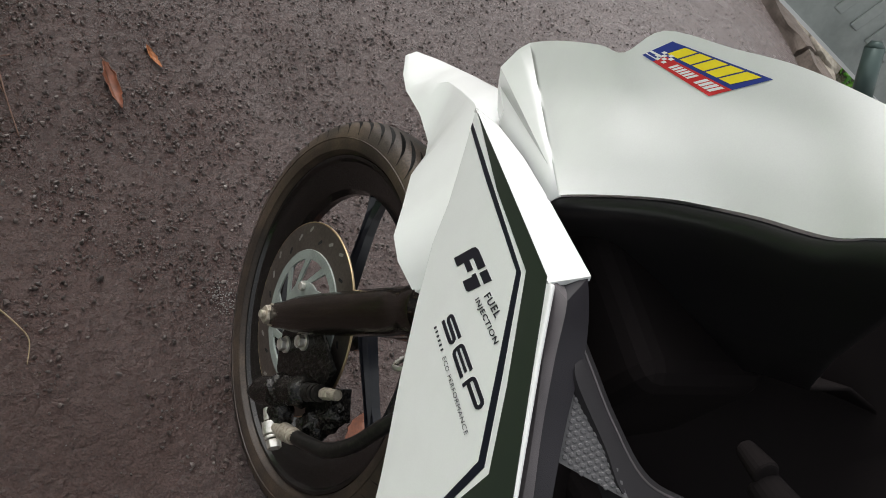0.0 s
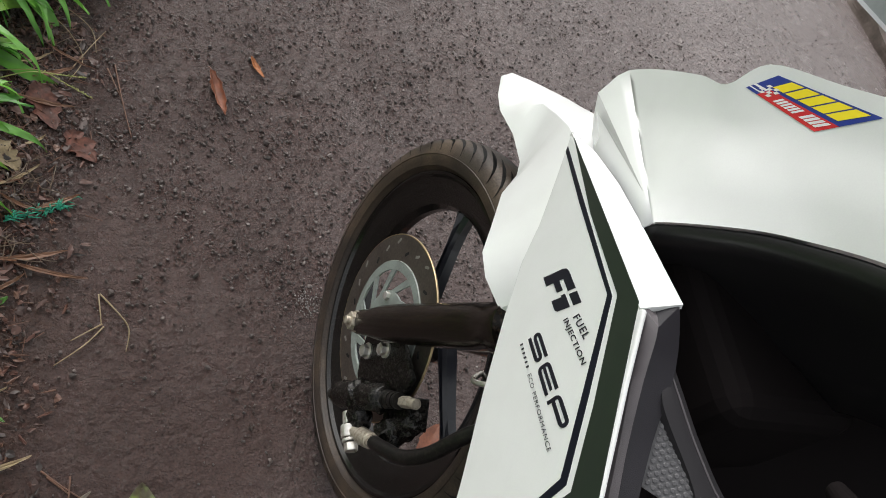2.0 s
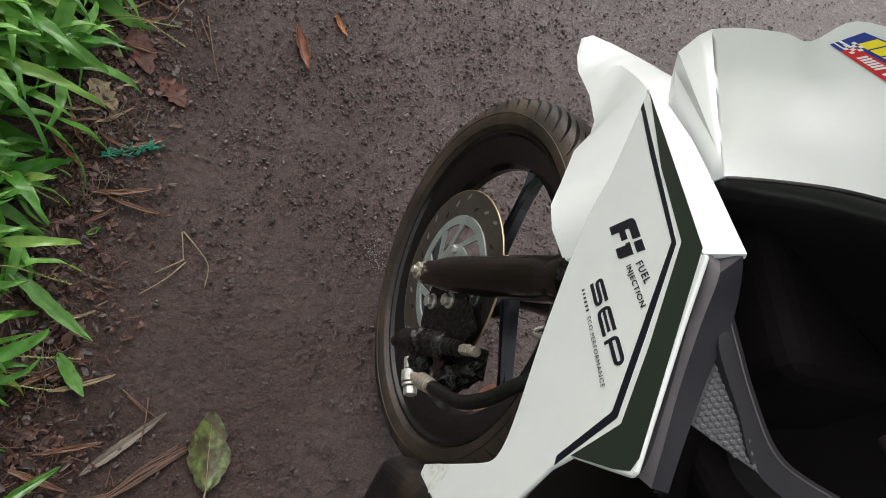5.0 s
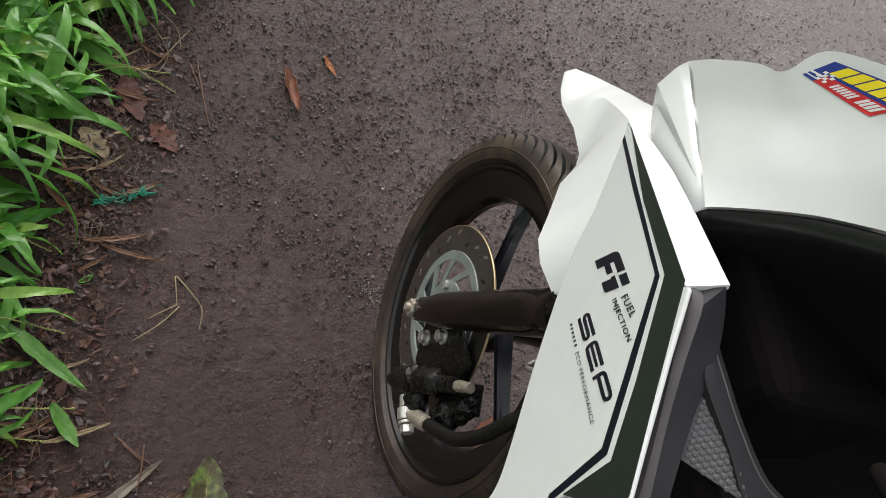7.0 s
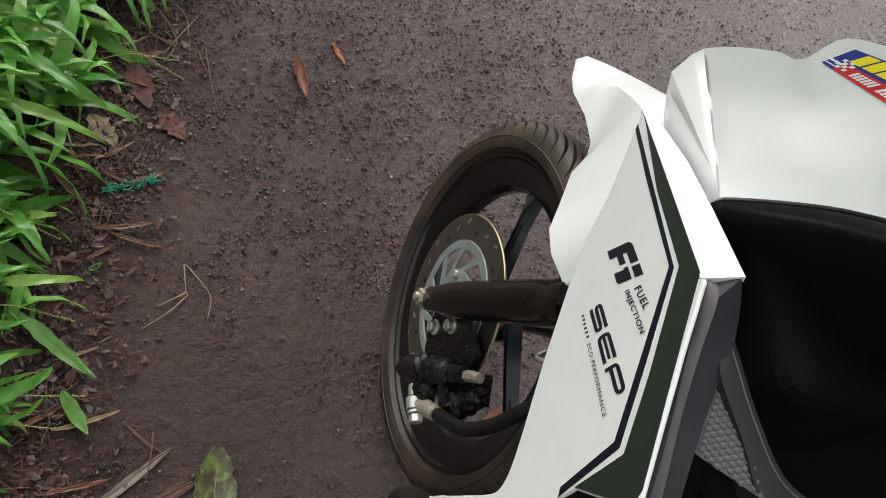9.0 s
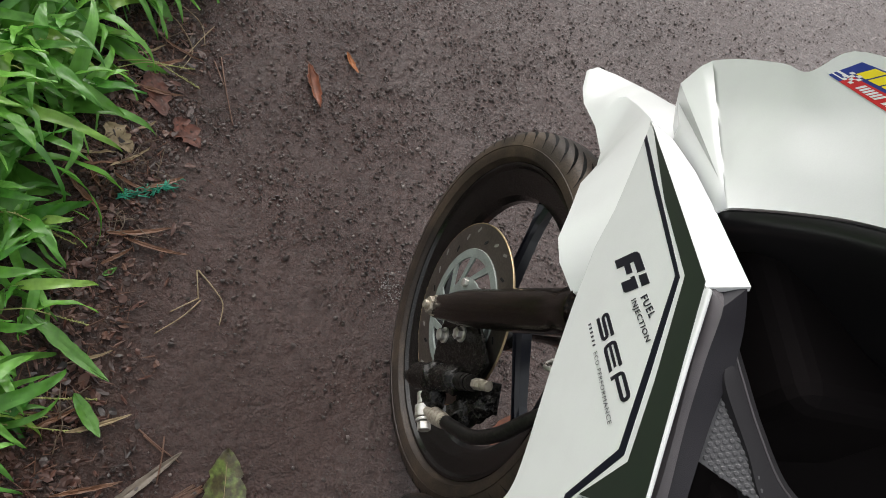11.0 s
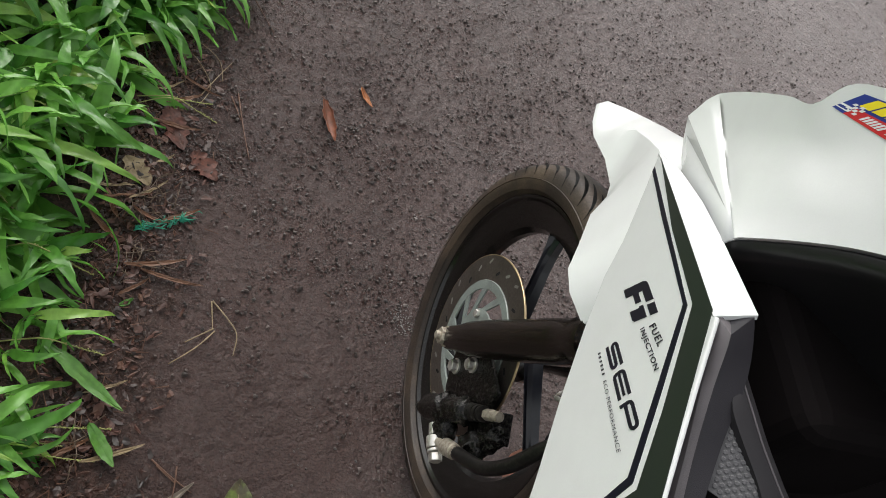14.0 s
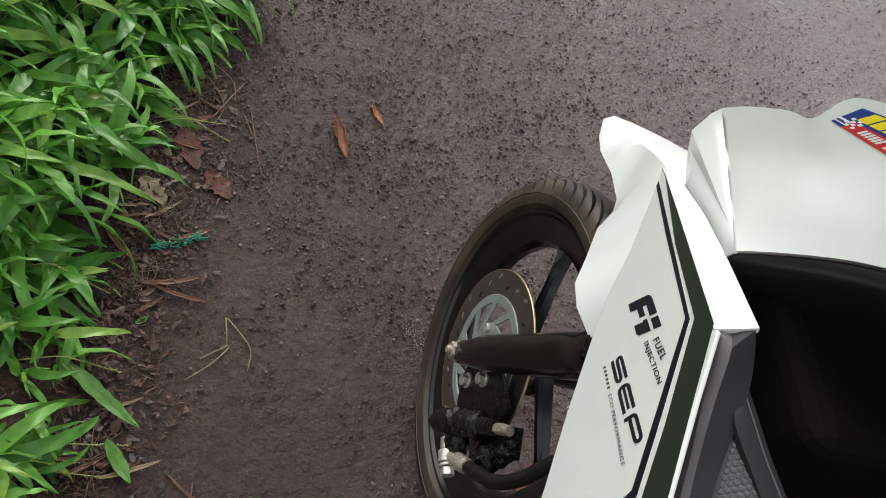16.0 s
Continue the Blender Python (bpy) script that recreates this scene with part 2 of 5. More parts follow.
# ---------------------------------------------------------------- ground
def ground_material():
    mat = bpy.data.materials.new("wet_worn_asphalt")
    mat.use_nodes = True
    n, l = mat.node_tree.nodes, mat.node_tree.links
    b = n["Principled BSDF"]
    co = n.new("ShaderNodeTexCoord")

    def tex(scale, detail=5.0, rough=0.55):
        t = n.new("ShaderNodeTexNoise")
        t.inputs["Scale"].default_value = scale
        t.inputs["Detail"].default_value = detail
        t.inputs["Roughness"].default_value = rough
        l.new(co.outputs["Object"], t.inputs["Vector"])
        return t.outputs["Fac"]

    def remap(v, a, c, d=0.0, e=1.0):
        r = n.new("ShaderNodeMapRange")
        for key, val in zip(("From Min", "From Max", "To Min", "To Max"), (a, c, d, e)):
            r.inputs[key].default_value = val
        l.new(v, r.inputs["Value"])
        return r.outputs[0]

    def mix(f, a, c, mode="MIX"):
        m = n.new("ShaderNodeMixRGB")
        m.blend_type = mode
        for s, v in zip(m.inputs, (f, a, c)):
            if isinstance(v, tuple):
                s.default_value = (*v, 1)
            elif isinstance(v, float):
                s.default_value = v
            else:
                l.new(v, s)
        return m.outputs[0]

    asphalt = mix(remap(tex(3.0), 0.35, 0.7), ASPHALT_A, ASPHALT_B)
    asphalt = mix(remap(tex(14.0, 8.0, 0.7), 0.4, 0.75, 0.0, 0.55), asphalt, ASPHALT_C)
    # the asphalt pales away from the verge: sky sheen put into its colour
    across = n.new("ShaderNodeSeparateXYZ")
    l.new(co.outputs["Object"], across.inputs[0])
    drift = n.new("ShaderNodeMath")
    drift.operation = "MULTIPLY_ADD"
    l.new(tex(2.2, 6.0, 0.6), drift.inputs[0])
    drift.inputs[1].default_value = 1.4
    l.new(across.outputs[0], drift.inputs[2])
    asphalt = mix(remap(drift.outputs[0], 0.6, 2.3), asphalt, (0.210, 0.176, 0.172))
    grit = n.new("ShaderNodeTexVoronoi")
    grit.inputs["Scale"].default_value = 260.0
    l.new(co.outputs["Object"], grit.inputs["Vector"])
    asphalt = mix(0.8, asphalt, mix(remap(tex(300.0, 3.0), 0.3, 0.7), (0.48, 0.46, 0.45), (1.26, 1.24, 1.22)), "MULTIPLY")
    speck = remap(tex(420.0, 2.0), 0.74, 0.80, 0.0, 0.4)
    asphalt = mix(speck, asphalt, (0.22, 0.2, 0.19))
    soil = mix(remap(tex(30.0, 8.0), 0.35, 0.7), (0.020, 0.0092, 0.0062), (0.062, 0.030, 0.021))
    soil = mix(0.6, soil, mix(remap(tex(220.0), 0.3, 0.7), (0.3, 0.3, 0.3), (1.4, 1.4, 1.4)), "MULTIPLY")
    # bare soil lies along the verge and beyond the far kerb
    sep = n.new("ShaderNodeSeparateXYZ")
    l.new(co.outputs["Object"], sep.inputs[0])
    wob = n.new("ShaderNodeMath")
    wob.operation = "MULTIPLY_ADD"
    l.new(tex(9.0, 6.0, 0.65), wob.inputs[0])
    wob.inputs[1].default_value = 0.30
    l.new(sep.outputs[0], wob.inputs[2])
    near = remap(wob.outputs[0], -0.36, -0.23, 1.0, 0.0)
    far = remap(wob.outputs[0], 3.3, 3.35)
    mask = n.new("ShaderNodeMath")
    mask.operation = "MAXIMUM"
    l.new(near, mask.inputs[0])
    l.new(far, mask.inputs[1])
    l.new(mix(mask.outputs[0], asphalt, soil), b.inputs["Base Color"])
    l.new(remap(tex(6.0, 6.0, 0.7), 0.3, 0.75, ROUGH_WET, ROUGH_DRY), b.inputs["Roughness"])
    b.inputs["Specular IOR Level"].default_value = 0.46
    add = n.new("ShaderNodeMath")
    add.operation = "MULTIPLY_ADD"
    l.new(tex(110.0, 8.0, 0.68), add.inputs[0])
    add.inputs[1].default_value = 1.0
    lumps = n.new("ShaderNodeMath")
    lumps.operation = "MULTIPLY_ADD"
    l.new(tex(48.0, 3.0, 0.5), lumps.inputs[0])
    lumps.inputs[1].default_value = 1.6
    l.new(lumps.outputs[0], add.inputs[2])
    l.new(remap(grit.outputs["Distance"], 0.0, 0.6, 0.10, 0.0), lumps.inputs[2])
    bump = n.new("ShaderNodeBump")
    bump.inputs["Strength"].default_value = 1.0
    bump.inputs["Distance"].default_value = 0.0072
    l.new(add.outputs[0], bump.inputs["Height"])
    l.new(bump.outputs[0], b.inputs["Normal"])
    return mat


ASPHALT_A, ASPHALT_B, ASPHALT_C = (0.050, 0.0275, 0.0236), (0.076, 0.0445, 0.039), (0.033, 0.0172, 0.0141)
ROUGH_WET, ROUGH_DRY = 0.17, 0.36


def smooth_step(a, b, v):
    t = min(max((v - a) / (b - a), 0.0), 1.0)
    return t * t * (3 - 2 * t)


def ground_height(x, y):
    h = 0.0012 * noise.noise((x * 45, y * 45, 0)) + 0.0012 * noise.noise((x * 130, y * 130, 3)) + 0.004 * noise.noise((x * 3, y * 3, 7))
    bank = smooth_step(-0.40, -0.62, x + 0.06 * noise.noise((y * 4, 1.7, 0)))
    h += bank * (0.022 + 0.012 * noise.noise((x * 20, y * 20, 5)) + 0.006 * noise.noise((x * 70, y * 70, 9)))
    flat = math.exp(-((x / 0.1) ** 2 + (y / 0.1) ** 2))
    return h * (1 - flat) if abs(x) < 40 and abs(y) < 40 else 0.0


def graded(lo, hi, step, reach):
    v = list(np.arange(lo, hi, step))
    s, a = step, hi
    while a < reach:
        v.append(a)
        s *= 1.25
        a += s
    s, a = step * 1.25, lo - step
    while a > -reach:
        v.insert(0, a)
        s *= 1.25
        a -= s
    return v


def build_ground():
    xs, ys = graded(-1.0, 1.1, 0.0075, 1500), graded(-0.55, 1.45, 0.0075, 1500)
    verts = [(x, y, ground_height(x, y)) for y in ys for x in xs]
    w = len(xs)
    faces = [(j * w + i, j * w + i + 1, j * w + w + i + 1, j * w + w + i) for j in range(len(ys) - 1) for i in range(w - 1)]
    me = bpy.data.meshes.new("ground")
    me.from_pydata(verts, [], faces)
    me.materials.append(ground_material())
    for p in me.polygons:
        p.use_smooth = True
    return tagged(new("ground", me), "dark wet worn asphalt road with soil along its verge", "road", kind="structure")


ground = build_ground()

grit_mat = bpy.data.materials.new("dark_grit")
grit_mat.use_nodes = True
gn, gl = grit_mat.node_tree.nodes, grit_mat.node_tree.links
gi = gn.new("ShaderNodeNewGeometry")
gr = gn.new("ShaderNodeValToRGB")
gr.color_ramp.elements[0].color = (0.030, 0.0225, 0.0195, 1)
gr.color_ramp.elements[1].position, gr.color_ramp.elements[1].color = 0.965, (0.095, 0.072, 0.064, 1)
ge = gr.color_ramp.elements.new(0.993)
ge.color = (0.20, 0.17, 0.155, 1)
gl.new(gi.outputs["Random Per Island"], gr.inputs[0])
gl.new(gr.outputs[0], gn["Principled BSDF"].inputs["Base Color"])
gn["Principled BSDF"].inputs["Roughness"].default_value = 0.45


def build_grit(count):
    """Loose crumbs of stone lying on the road, in drifts."""
    rng = np.random.default_rng(5)
    t = (1 + 5 ** 0.5) / 2
    ico = np.array([(-1, t, 0), (1, t, 0), (-1, -t, 0), (1, -t, 0), (0, -1, t), (0, 1, t), (0, -1, -t), (0, 1, -t), (t, 0, -1), (t, 0, 1), (-t, 0, -1), (-t, 0, 1)]) / 1.9
    tri = [(0, 11, 5), (0, 5, 1), (0, 1, 7), (0, 7, 10), (0, 10, 11), (1, 5, 9), (5, 11, 4), (11, 10, 2), (10, 7, 6), (7, 1, 8), (3, 9, 4), (3, 4, 2), (3, 2, 6), (3, 6, 8), (3, 8, 9), (4, 9, 5), (2, 4, 11), (6, 2, 10), (8, 6, 7), (9, 8, 1)]
    verts, faces = [], []
    made = 0
    while made < count:
        x, y = -0.56 + 3.6 * rng.random() ** 1.5, -0.42 + rng.gamma(2.0, 0.55)
        if x > 3.0 or y > 3.5:
            continue
        drift = noise.noise((x * 6, y * 6, 2)) + 0.6 * noise.noise((x * 19, y * 19, 4))
        if drift + 0.75 * smooth_step(0.0, 0.6, y) - 0.35 * smooth_step(0.25, -0.2, y) - 0.3 * smooth_step(0.0, -0.4, x) < rng.uniform(-0.6, 1.2):
            continue
        r = 0.0011 + 0.0032 * rng.random() ** 2.6 + (0.0034 * rng.random() if rng.random() < 0.035 else 0)
        q = ico * rng.uniform(0.6, 1.25, (12, 1)) * r * rng.uniform(0.75, 1.25, 3)
        a = rng.uniform(0, 6.28)
        q = q @ np.array([[math.cos(a), -math.sin(a), 0], [math.sin(a), math.cos(a), 0], [0, 0, 1]])
        base = len(verts)
        verts.extend((q + (x, y, ground_height(x, y) + 0.45 * r)).tolist())
        faces.extend([(base + i, base + j, base + k) for i, j, k in tri])
        made += 1
    me = bpy.data.meshes.new("road_grit")
    me.from_pydata(verts, [], faces)
    me.materials.append(grit_mat)
    return tagged(new("road_grit", me), "loose dark crumbs of stone strewn over the asphalt", "grit", kind="stuff")


build_grit(34000)

# pale scuffs: patches of crushed light grit
pale_grit = material("pale_crushed_grit", (0.17, 0.155, 0.145), 0.5, stain=(0.07, 0.06, 0.055), stain_scale=300, stain_amount=0.9)
rg = np.random.default_rng(8)
bm = bmesh.new()
for cx, cy, cr, cn in ((-0.03, 0.178, 0.020, 130), (0.62, 0.95, 0.03, 120), (0.18, 0.62, 0.02, 50)):
    for k in range(cn):
        x, y = cx + rg.normal(0, cr * 0.6), cy + rg.normal(0, cr)
        r = rg.uniform(0.0007, 0.0018)
        bmesh.ops.create_icosphere(bm, subdivisions=1, radius=r, matrix=Matrix.Translation((x, y, ground_height(x, y) + r * 0.4)) @ Matrix.Diagonal((1, rg.uniform(0.6, 1.4), 0.7, 1)))
tagged(part("crushed_grit", bm, pale_grit), "pale patches of crushed grit on the asphalt", "grit", kind="stuff")

# ---------------------------------------------------------------- far kerb
kerb_mat = material("weathered_kerb_concrete", (0.15, 0.12, 0.10), 0.8, stain=(0.03, 0.02, 0.015), stain_scale=5, stain_amount=0.8, grain=0.4, scale=60, bump=0.6, bump_scale=60)
bm = bmesh.new()
for k in range(16):
    y0 = -4 + k * 0.9
    vs = set(box(bm, (0.13, 0.87, 0.12), Matrix.Translation((3.20, y0, 0.01))))
    edges = [e for e in bm.edges if e.verts[0] in vs and e.verts[1] in vs]
    bmesh.ops.subdivide_edges(bm, edges=edges, cuts=9, use_grid_fill=True)
for v in bm.verts:
    k = v.co * 4
    v.co += Vector((noise.noise(k), 0.4 * noise.noise(k + Vector((5, 0, 0))), noise.noise(k + Vector((0, 9, 0))))) * 0.035
    k = v.co * 17
    v.co += Vector((noise.noise(k), noise.noise(k + Vector((5, 0, 0))), noise.noise(k + Vector((0, 9, 0))))) * 0.016
kerb = tagged(part("kerb", bm, kerb_mat), "weathered broken concrete kerb at the road's far edge", "kerb", kind="structure")
stone_mat = material("pale_broken_stone", (0.40, 0.36, 0.30), 0.8, stain=(0.16, 0.13, 0.10), stain_scale=14, stain_amount=0.9, grain=0.4, scale=50, bump=0.8, bump_scale=40)
for sx, sy, ss in ((3.36, 2.14, 0.07), (3.41, 1.93, 0.10), (3.36, 1.80, 0.05), (3.52, 1.55, 0.08), (3.58, 2.32, 0.06)):
    bm = bmesh.new()
    bmesh.ops.create_icosphere(bm, subdivisions=3, radius=ss)
    for v in bm.verts:
        v.co *= 1 + 0.35 * noise.noise(v.co * 14 + Vector((sx, sy, 0)))
        v.co = Vector((v.co.x * 0.75, v.co.y * 1.5, v.co.z * 0.6))
    st = tagged(part("broken_stone", bm, stone_mat), "pale broken stone lying behind the kerb", "stone", "stones behind the kerb")
    st.location = (sx, sy, ss * 0.5)

# ---------------------------------------------------------------- motorcycle
motorcycle = tagged(new("motorcycle"), "parked white motorcycle with black wheel and green stripe", "motorcycle")
TYRE_R = 0.279
wheel_frame = pose(0, 0, 0, 0, 3.04, 0) @ Matrix.Translation((0, 0, TYRE_R))


def wheel_point(x, y, z):
    return wheel_frame @ Vector((x, y, z))


# wheel: hub, rim, tyre, spokes, brake disc
bm = bmesh.new()
lathe(bm, [(-0.038, 0.012), (-0.038, 0.034), (-0.028, 0.036), (-0.024, 0.03), (0.024, 0.03), (0.03, 0.04), (0.04, 0.04), (0.04, 0.012)], 48)
front_wheel = part("front_wheel", bm, rim_black, motorcycle, "black five-spoke alloy front wheel", True)
front_wheel.matrix_local = wheel_frame
front_wheel.data.set_sharp_from_angle(angle=radians(30))

bm = bmesh.new()
lathe(bm, [(-0.0235, 0.2285), (-0.026, 0.2275), (-0.026, 0.223), (-0.021, 0.219), (-0.017, 0.207), (-0.013, 0.196), (-0.006, 0.184), (0.004, 0.178), (0.014, 0.178), (0.018, 0.190), (0.020, 0.208), (0.022, 0.219), (0.026, 0.223), (0.026, 0.2275), (0.0235, 0.2285), (0.018, 0.2245), (0.0, 0.212), (-0.018, 0.2245)], 128)
rim = part("rim", bm, rim_black, front_wheel, "glossy black alloy rim", True)
rim.data.set_sharp_from_angle(angle=radians(28))

# tyre: rounded crown, grooves as sheets on the tread, raised rings on the sidewall
bm = bmesh.new()
prof = [(-0.023, 0.2275), (-0.029, 0.231), (-0.0315, 0.2335), (-0.0335, 0.2335), (-0.0355, 0.2395), (-0.0370, 0.2455), (-0.0365, 0.2515), (-0.0345, 0.2565)]
crown = []
for k in range(15):
    x = -0.0325 + 0.065 * k / 14
    crown.append((x, 0.2580 + 0.021 * math.sqrt(max(0.0, 1 - (x / 0.0345) ** 2)) - 0.0012))
lathe(bm, prof + crown + [(-x, r) for x, r in reversed(prof)], 192)
for rr in (0.2490,):
    lathe(bm, [(-0.0364, rr - 0.0006), (-0.0378, rr), (-0.0364, rr + 0.0006)], 160)
tyre = part("tyre", bm, rubber, front_wheel, "worn black road tyre with brown dust", True)
tyre.data.set_sharp_from_angle(angle=radians(65))


def groove(bm, ang, side):
    """A slanted, curved sipe, drawn as a thin sheet on the tread."""
    left, right = [], []
    for s in range(11):
        t = s / 10
        a = ang + 0.34 * t - 0.10 * t * t
        half = 0.0019 * math.sin(math.pi * min(0.97, t + 0.06)) + 0.0002
        for lst, d in ((left, -half), (right, half)):
            x = 0.009 + 0.0265 * t + d
            crown_r = 0.2568 + 0.021 * math.sqrt(max(0.0, 1 - (x / 0.0345) ** 2))
            r = 0.0006 + (crown_r if x < 0.0325 else float(np.interp(x, (0.0325, 0.0345, 0.0365), (0.2638, 0.2565, 0.2515))))
            x = side * (x + (0.0006 if x > 0.03 else 0.0))
            aa = a - d * 1.4
            lst.append(bm.verts.new((x, r * math.cos(aa), r * math.sin(aa))))
    for i in range(10):
        bm.faces.new((left[i], left[i + 1], right[i + 1], right[i]))


# black for the sheets: the shade inside a groove is painted on
groove_mat = material("groove_shade_black", (0.006, 0.006, 0.006), 0.9)
groove_meshes = []
for side in (-1, 1):
    bm = bmesh.new()
    groove(bm, 0.0, side)
    bmesh.ops.solidify(bm, geom=bm.faces[:], thickness=0.0008)
    me = bpy.data.meshes.new("tread_groove")
    bm.to_mesh(me)
    bm.free()
    me.materials.append(groove_mat)
    groove_meshes.append(me)
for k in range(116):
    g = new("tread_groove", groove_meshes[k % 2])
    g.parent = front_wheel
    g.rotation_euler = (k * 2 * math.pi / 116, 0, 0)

# spokes: five tapered blades with a ridge
bm = bmesh.new()
for sgn in (1,):
    rows = []
    for s in range(7):
        t = s / 6
        r = 0.030 + 0.151 * t
        half = 0.0095 - 0.0035 * t + 0.011 * max(0.0, (t - 0.6) / 0.4) ** 2
        dep = 0.013 - 0.004 * t
        rows.append([Vector((-dep * 0.55, r, -half)), Vector((-dep, r, -half * 0.45)), Vector((-dep * 0.05, r, 0)), Vector((-dep, r, half * 0.45)), Vector((-dep * 0.55, r, half)), Vector((dep * 0.8, r, half * 0.8)), Vector((dep * 0.8, r, -half * 0.8)), Vector((-dep * 0.55, r, -half))])
    loft(bm, rows)
bmesh.ops.remove_doubles(bm, verts=bm.verts, dist=1e-5)
spoke = part("spoke", bm, spoke_grey, front_wheel, "dark blue-grey ridged spoke")
for k, (ang, oy, oz) in enumerate(((53, 0.0, 0.0), (192, -0.017, 0.072), (300, 0.0, 0.0))):
    ob = spoke if k == 0 else spoke.copy()
    if k:
        scene.collection.objects.link(ob)
    ob.rotation_euler = (radians(ang), 0, 0)
    ob.location = (0.004, oy, oz)

# brake disc with drilled slots and an openwork carrier
DISC_X = -0.0495


def ring_plate(bm, x0, x1, r0, r1, n=120):
    lathe(bm, [(x0, r0), (x0, r1), (x1, r1), (x1, r0)], n)


bm = bmesh.new()
ring_plate(bm, DISC_X - 0.0018, DISC_X + 0.0018, 0.093, 0.1290)
brake_disc = part("brake_disc", bm, disc_steel, motorcycle, "tarnished steel brake disc")
brake_disc.matrix_local = wheel_frame
brake_disc.data.set_sharp_from_angle(angle=radians(30))
bm = bmesh.new()
lathe(bm, [(DISC_X - 0.0020, 0.1288), (DISC_X - 0.0012, 0.1304), (DISC_X + 0.0012, 0.1304), (DISC_X + 0.0020, 0.1288)], 120)
part("disc_rim", bm, disc_edge, brake_disc, "brass-coloured worn disc edge", True)
slot_mat = material("dark_slot", (0.006, 0.006, 0.006), 0.8)
slot_light = material("bare_metal_slot", (0.5, 0.49, 0.46), 0.4, 0.8)


def pill(bm, length, width, m, thick=0.0006):
    pts = []
    for k in range(12):
        a = math.pi * 2 * k / 12
        pts.append(((length / 2 - width / 2) * (1 if math.cos(a) > 0 else -1) * 1000 + math.cos(a) * width * 500, math.sin(a) * width * 500))
    plate(bm, pts, m, thick)


to_side = Matrix(((0, 0, -1, 0), (1, 0, 0, 0), (0, 1, 0, 0), (0, 0, 0, 1)))   # plane of the disc: u = y, v = z, normal = -x
for k in range(24):
    a = k * 2 * math.pi / 24
    r = (0.105, 0.113, 0.120)[k % 3]
    bm = bmesh.new()
    m = Matrix.Translation((DISC_X - 0.0021, r * math.cos(a), r * math.sin(a))) @ to_side @ Matrix.Rotation(a + 0.9, 4, "Z")
    pill(bm, 0.0105, 0.0042, m)
    part("disc_slot", bm, slot_light if k % 3 != 0 else slot_mat, brake_disc)

# carrier: outer ring, inner ring and slanted arms, each its own piece of the casting, joined
bm = bmesh.new()
ring_plate(bm, DISC_X - 0.0035, DISC_X - 0.0005, 0.079, 0.0925, 96)
ring_plate(bm, DISC_X - 0.0035, DISC_X - 0.0005, 0.028, 0.050, 96)
carrier = bevel(part("disc_carrier", bm, carrier_paint, motorcycle, "silver-green openwork disc carrier"), 0.0006, 1)
carrier.matrix_local = wheel_frame
for k in range(10):
    a = k * math.pi / 5
    tw = 0.55
    bm = bmesh.new()
    p = [(0.047, a - 0.15), (0.047, a + 0.15), (0.081, a + tw + 0.08), (0.081, a + tw - 0.08)]
    plate(bm, [(1000 * r * math.cos(t), 1000 * r * math.sin(t)) for r, t in p], Matrix.Translation((DISC_X - 0.0032, 0, 0)) @ to_side, 0.0024)
    part("carrier_arm", bm, carrier_paint, carrier)
for k in range(5):
    a = radians(30 + 72 * k)
    bm = bmesh.new()
    rod(bm, (DISC_X - 0.0035, 0.042 * math.cos(a), 0.042 * math.sin(a)), (DISC_X - 0.0095, 0.042 * math.cos(a), 0.042 * math.sin(a)), 0.0065, n=6)
    bevel(part("carrier_bolt", bm, zinc, carrier), 0.0008, 2)

# fork legs
RAKE = radians(25.5)


def fork_point(x, s, off=0.0):
    """A point s metres up the fork leg from the axle, off metres ahead of its centre line."""
    return Vector((x, -math.sin(RAKE) * s + math.cos(RAKE) * off, math.cos(RAKE) * s + math.sin(RAKE) * off))


for fx in (-0.084, 0.084):
    bm = bmesh.new()
    prof = [(-0.014, 0.010), (-0.012, 0.0155), (0.0, 0.0175), (0.03, 0.0195), (0.06, 0.0235), (0.10, 0.0250), (0.27, 0.0265), (0.30, 0.0265), (0.305, 0.029), (0.325, 0.029), (0.33, 0.0165), (0.42, 0.0155)]
    q = Vector((0, -math.sin(RAKE), math.cos(RAKE))).to_track_quat("X", "Z").to_matrix().to_4x4()
    lathe(bm, [(s, r) for s, r in prof] + [(0.42, 0.002), (-0.014, 0.002)], 40, True, Matrix.Translation((fx, 0, 0)) @ q)
    leg = part("fork_leg", bm, fork_black, motorcycle, "black fork leg streaked with brown grime", True)
    leg.matrix_local = wheel_frame
    leg.data.set_sharp_from_angle(angle=radians(30))
    sd = -1 if fx < 0 else 1
    bm = bmesh.new()
    rod(bm, (fx + sd * 0.012, 0, 0), (fx + sd * 0.021, 0, 0), 0.0125, 0.0125, 6)
    rod(bm, (fx + sd * 0.010, 0, 0), (fx + sd * 0.0125, 0, 0), 0.015, 0.015, 28)
    rod(bm, (fx + sd * 0.021, 0, 0), (fx + sd * 0.027, 0, 0), 0.006, 0.0055, 16)
    bevel(part("axle_nut", bm, rusty_zinc, leg, "zinc axle nut tinged with rust"), 0.001, 2)
bm = bmesh.new()
rod(bm, (-0.09, 0, 0), (0.09, 0, 0), 0.0065, n=24)
part("axle", bm, zinc, motorcycle).matrix_local = wheel_frame

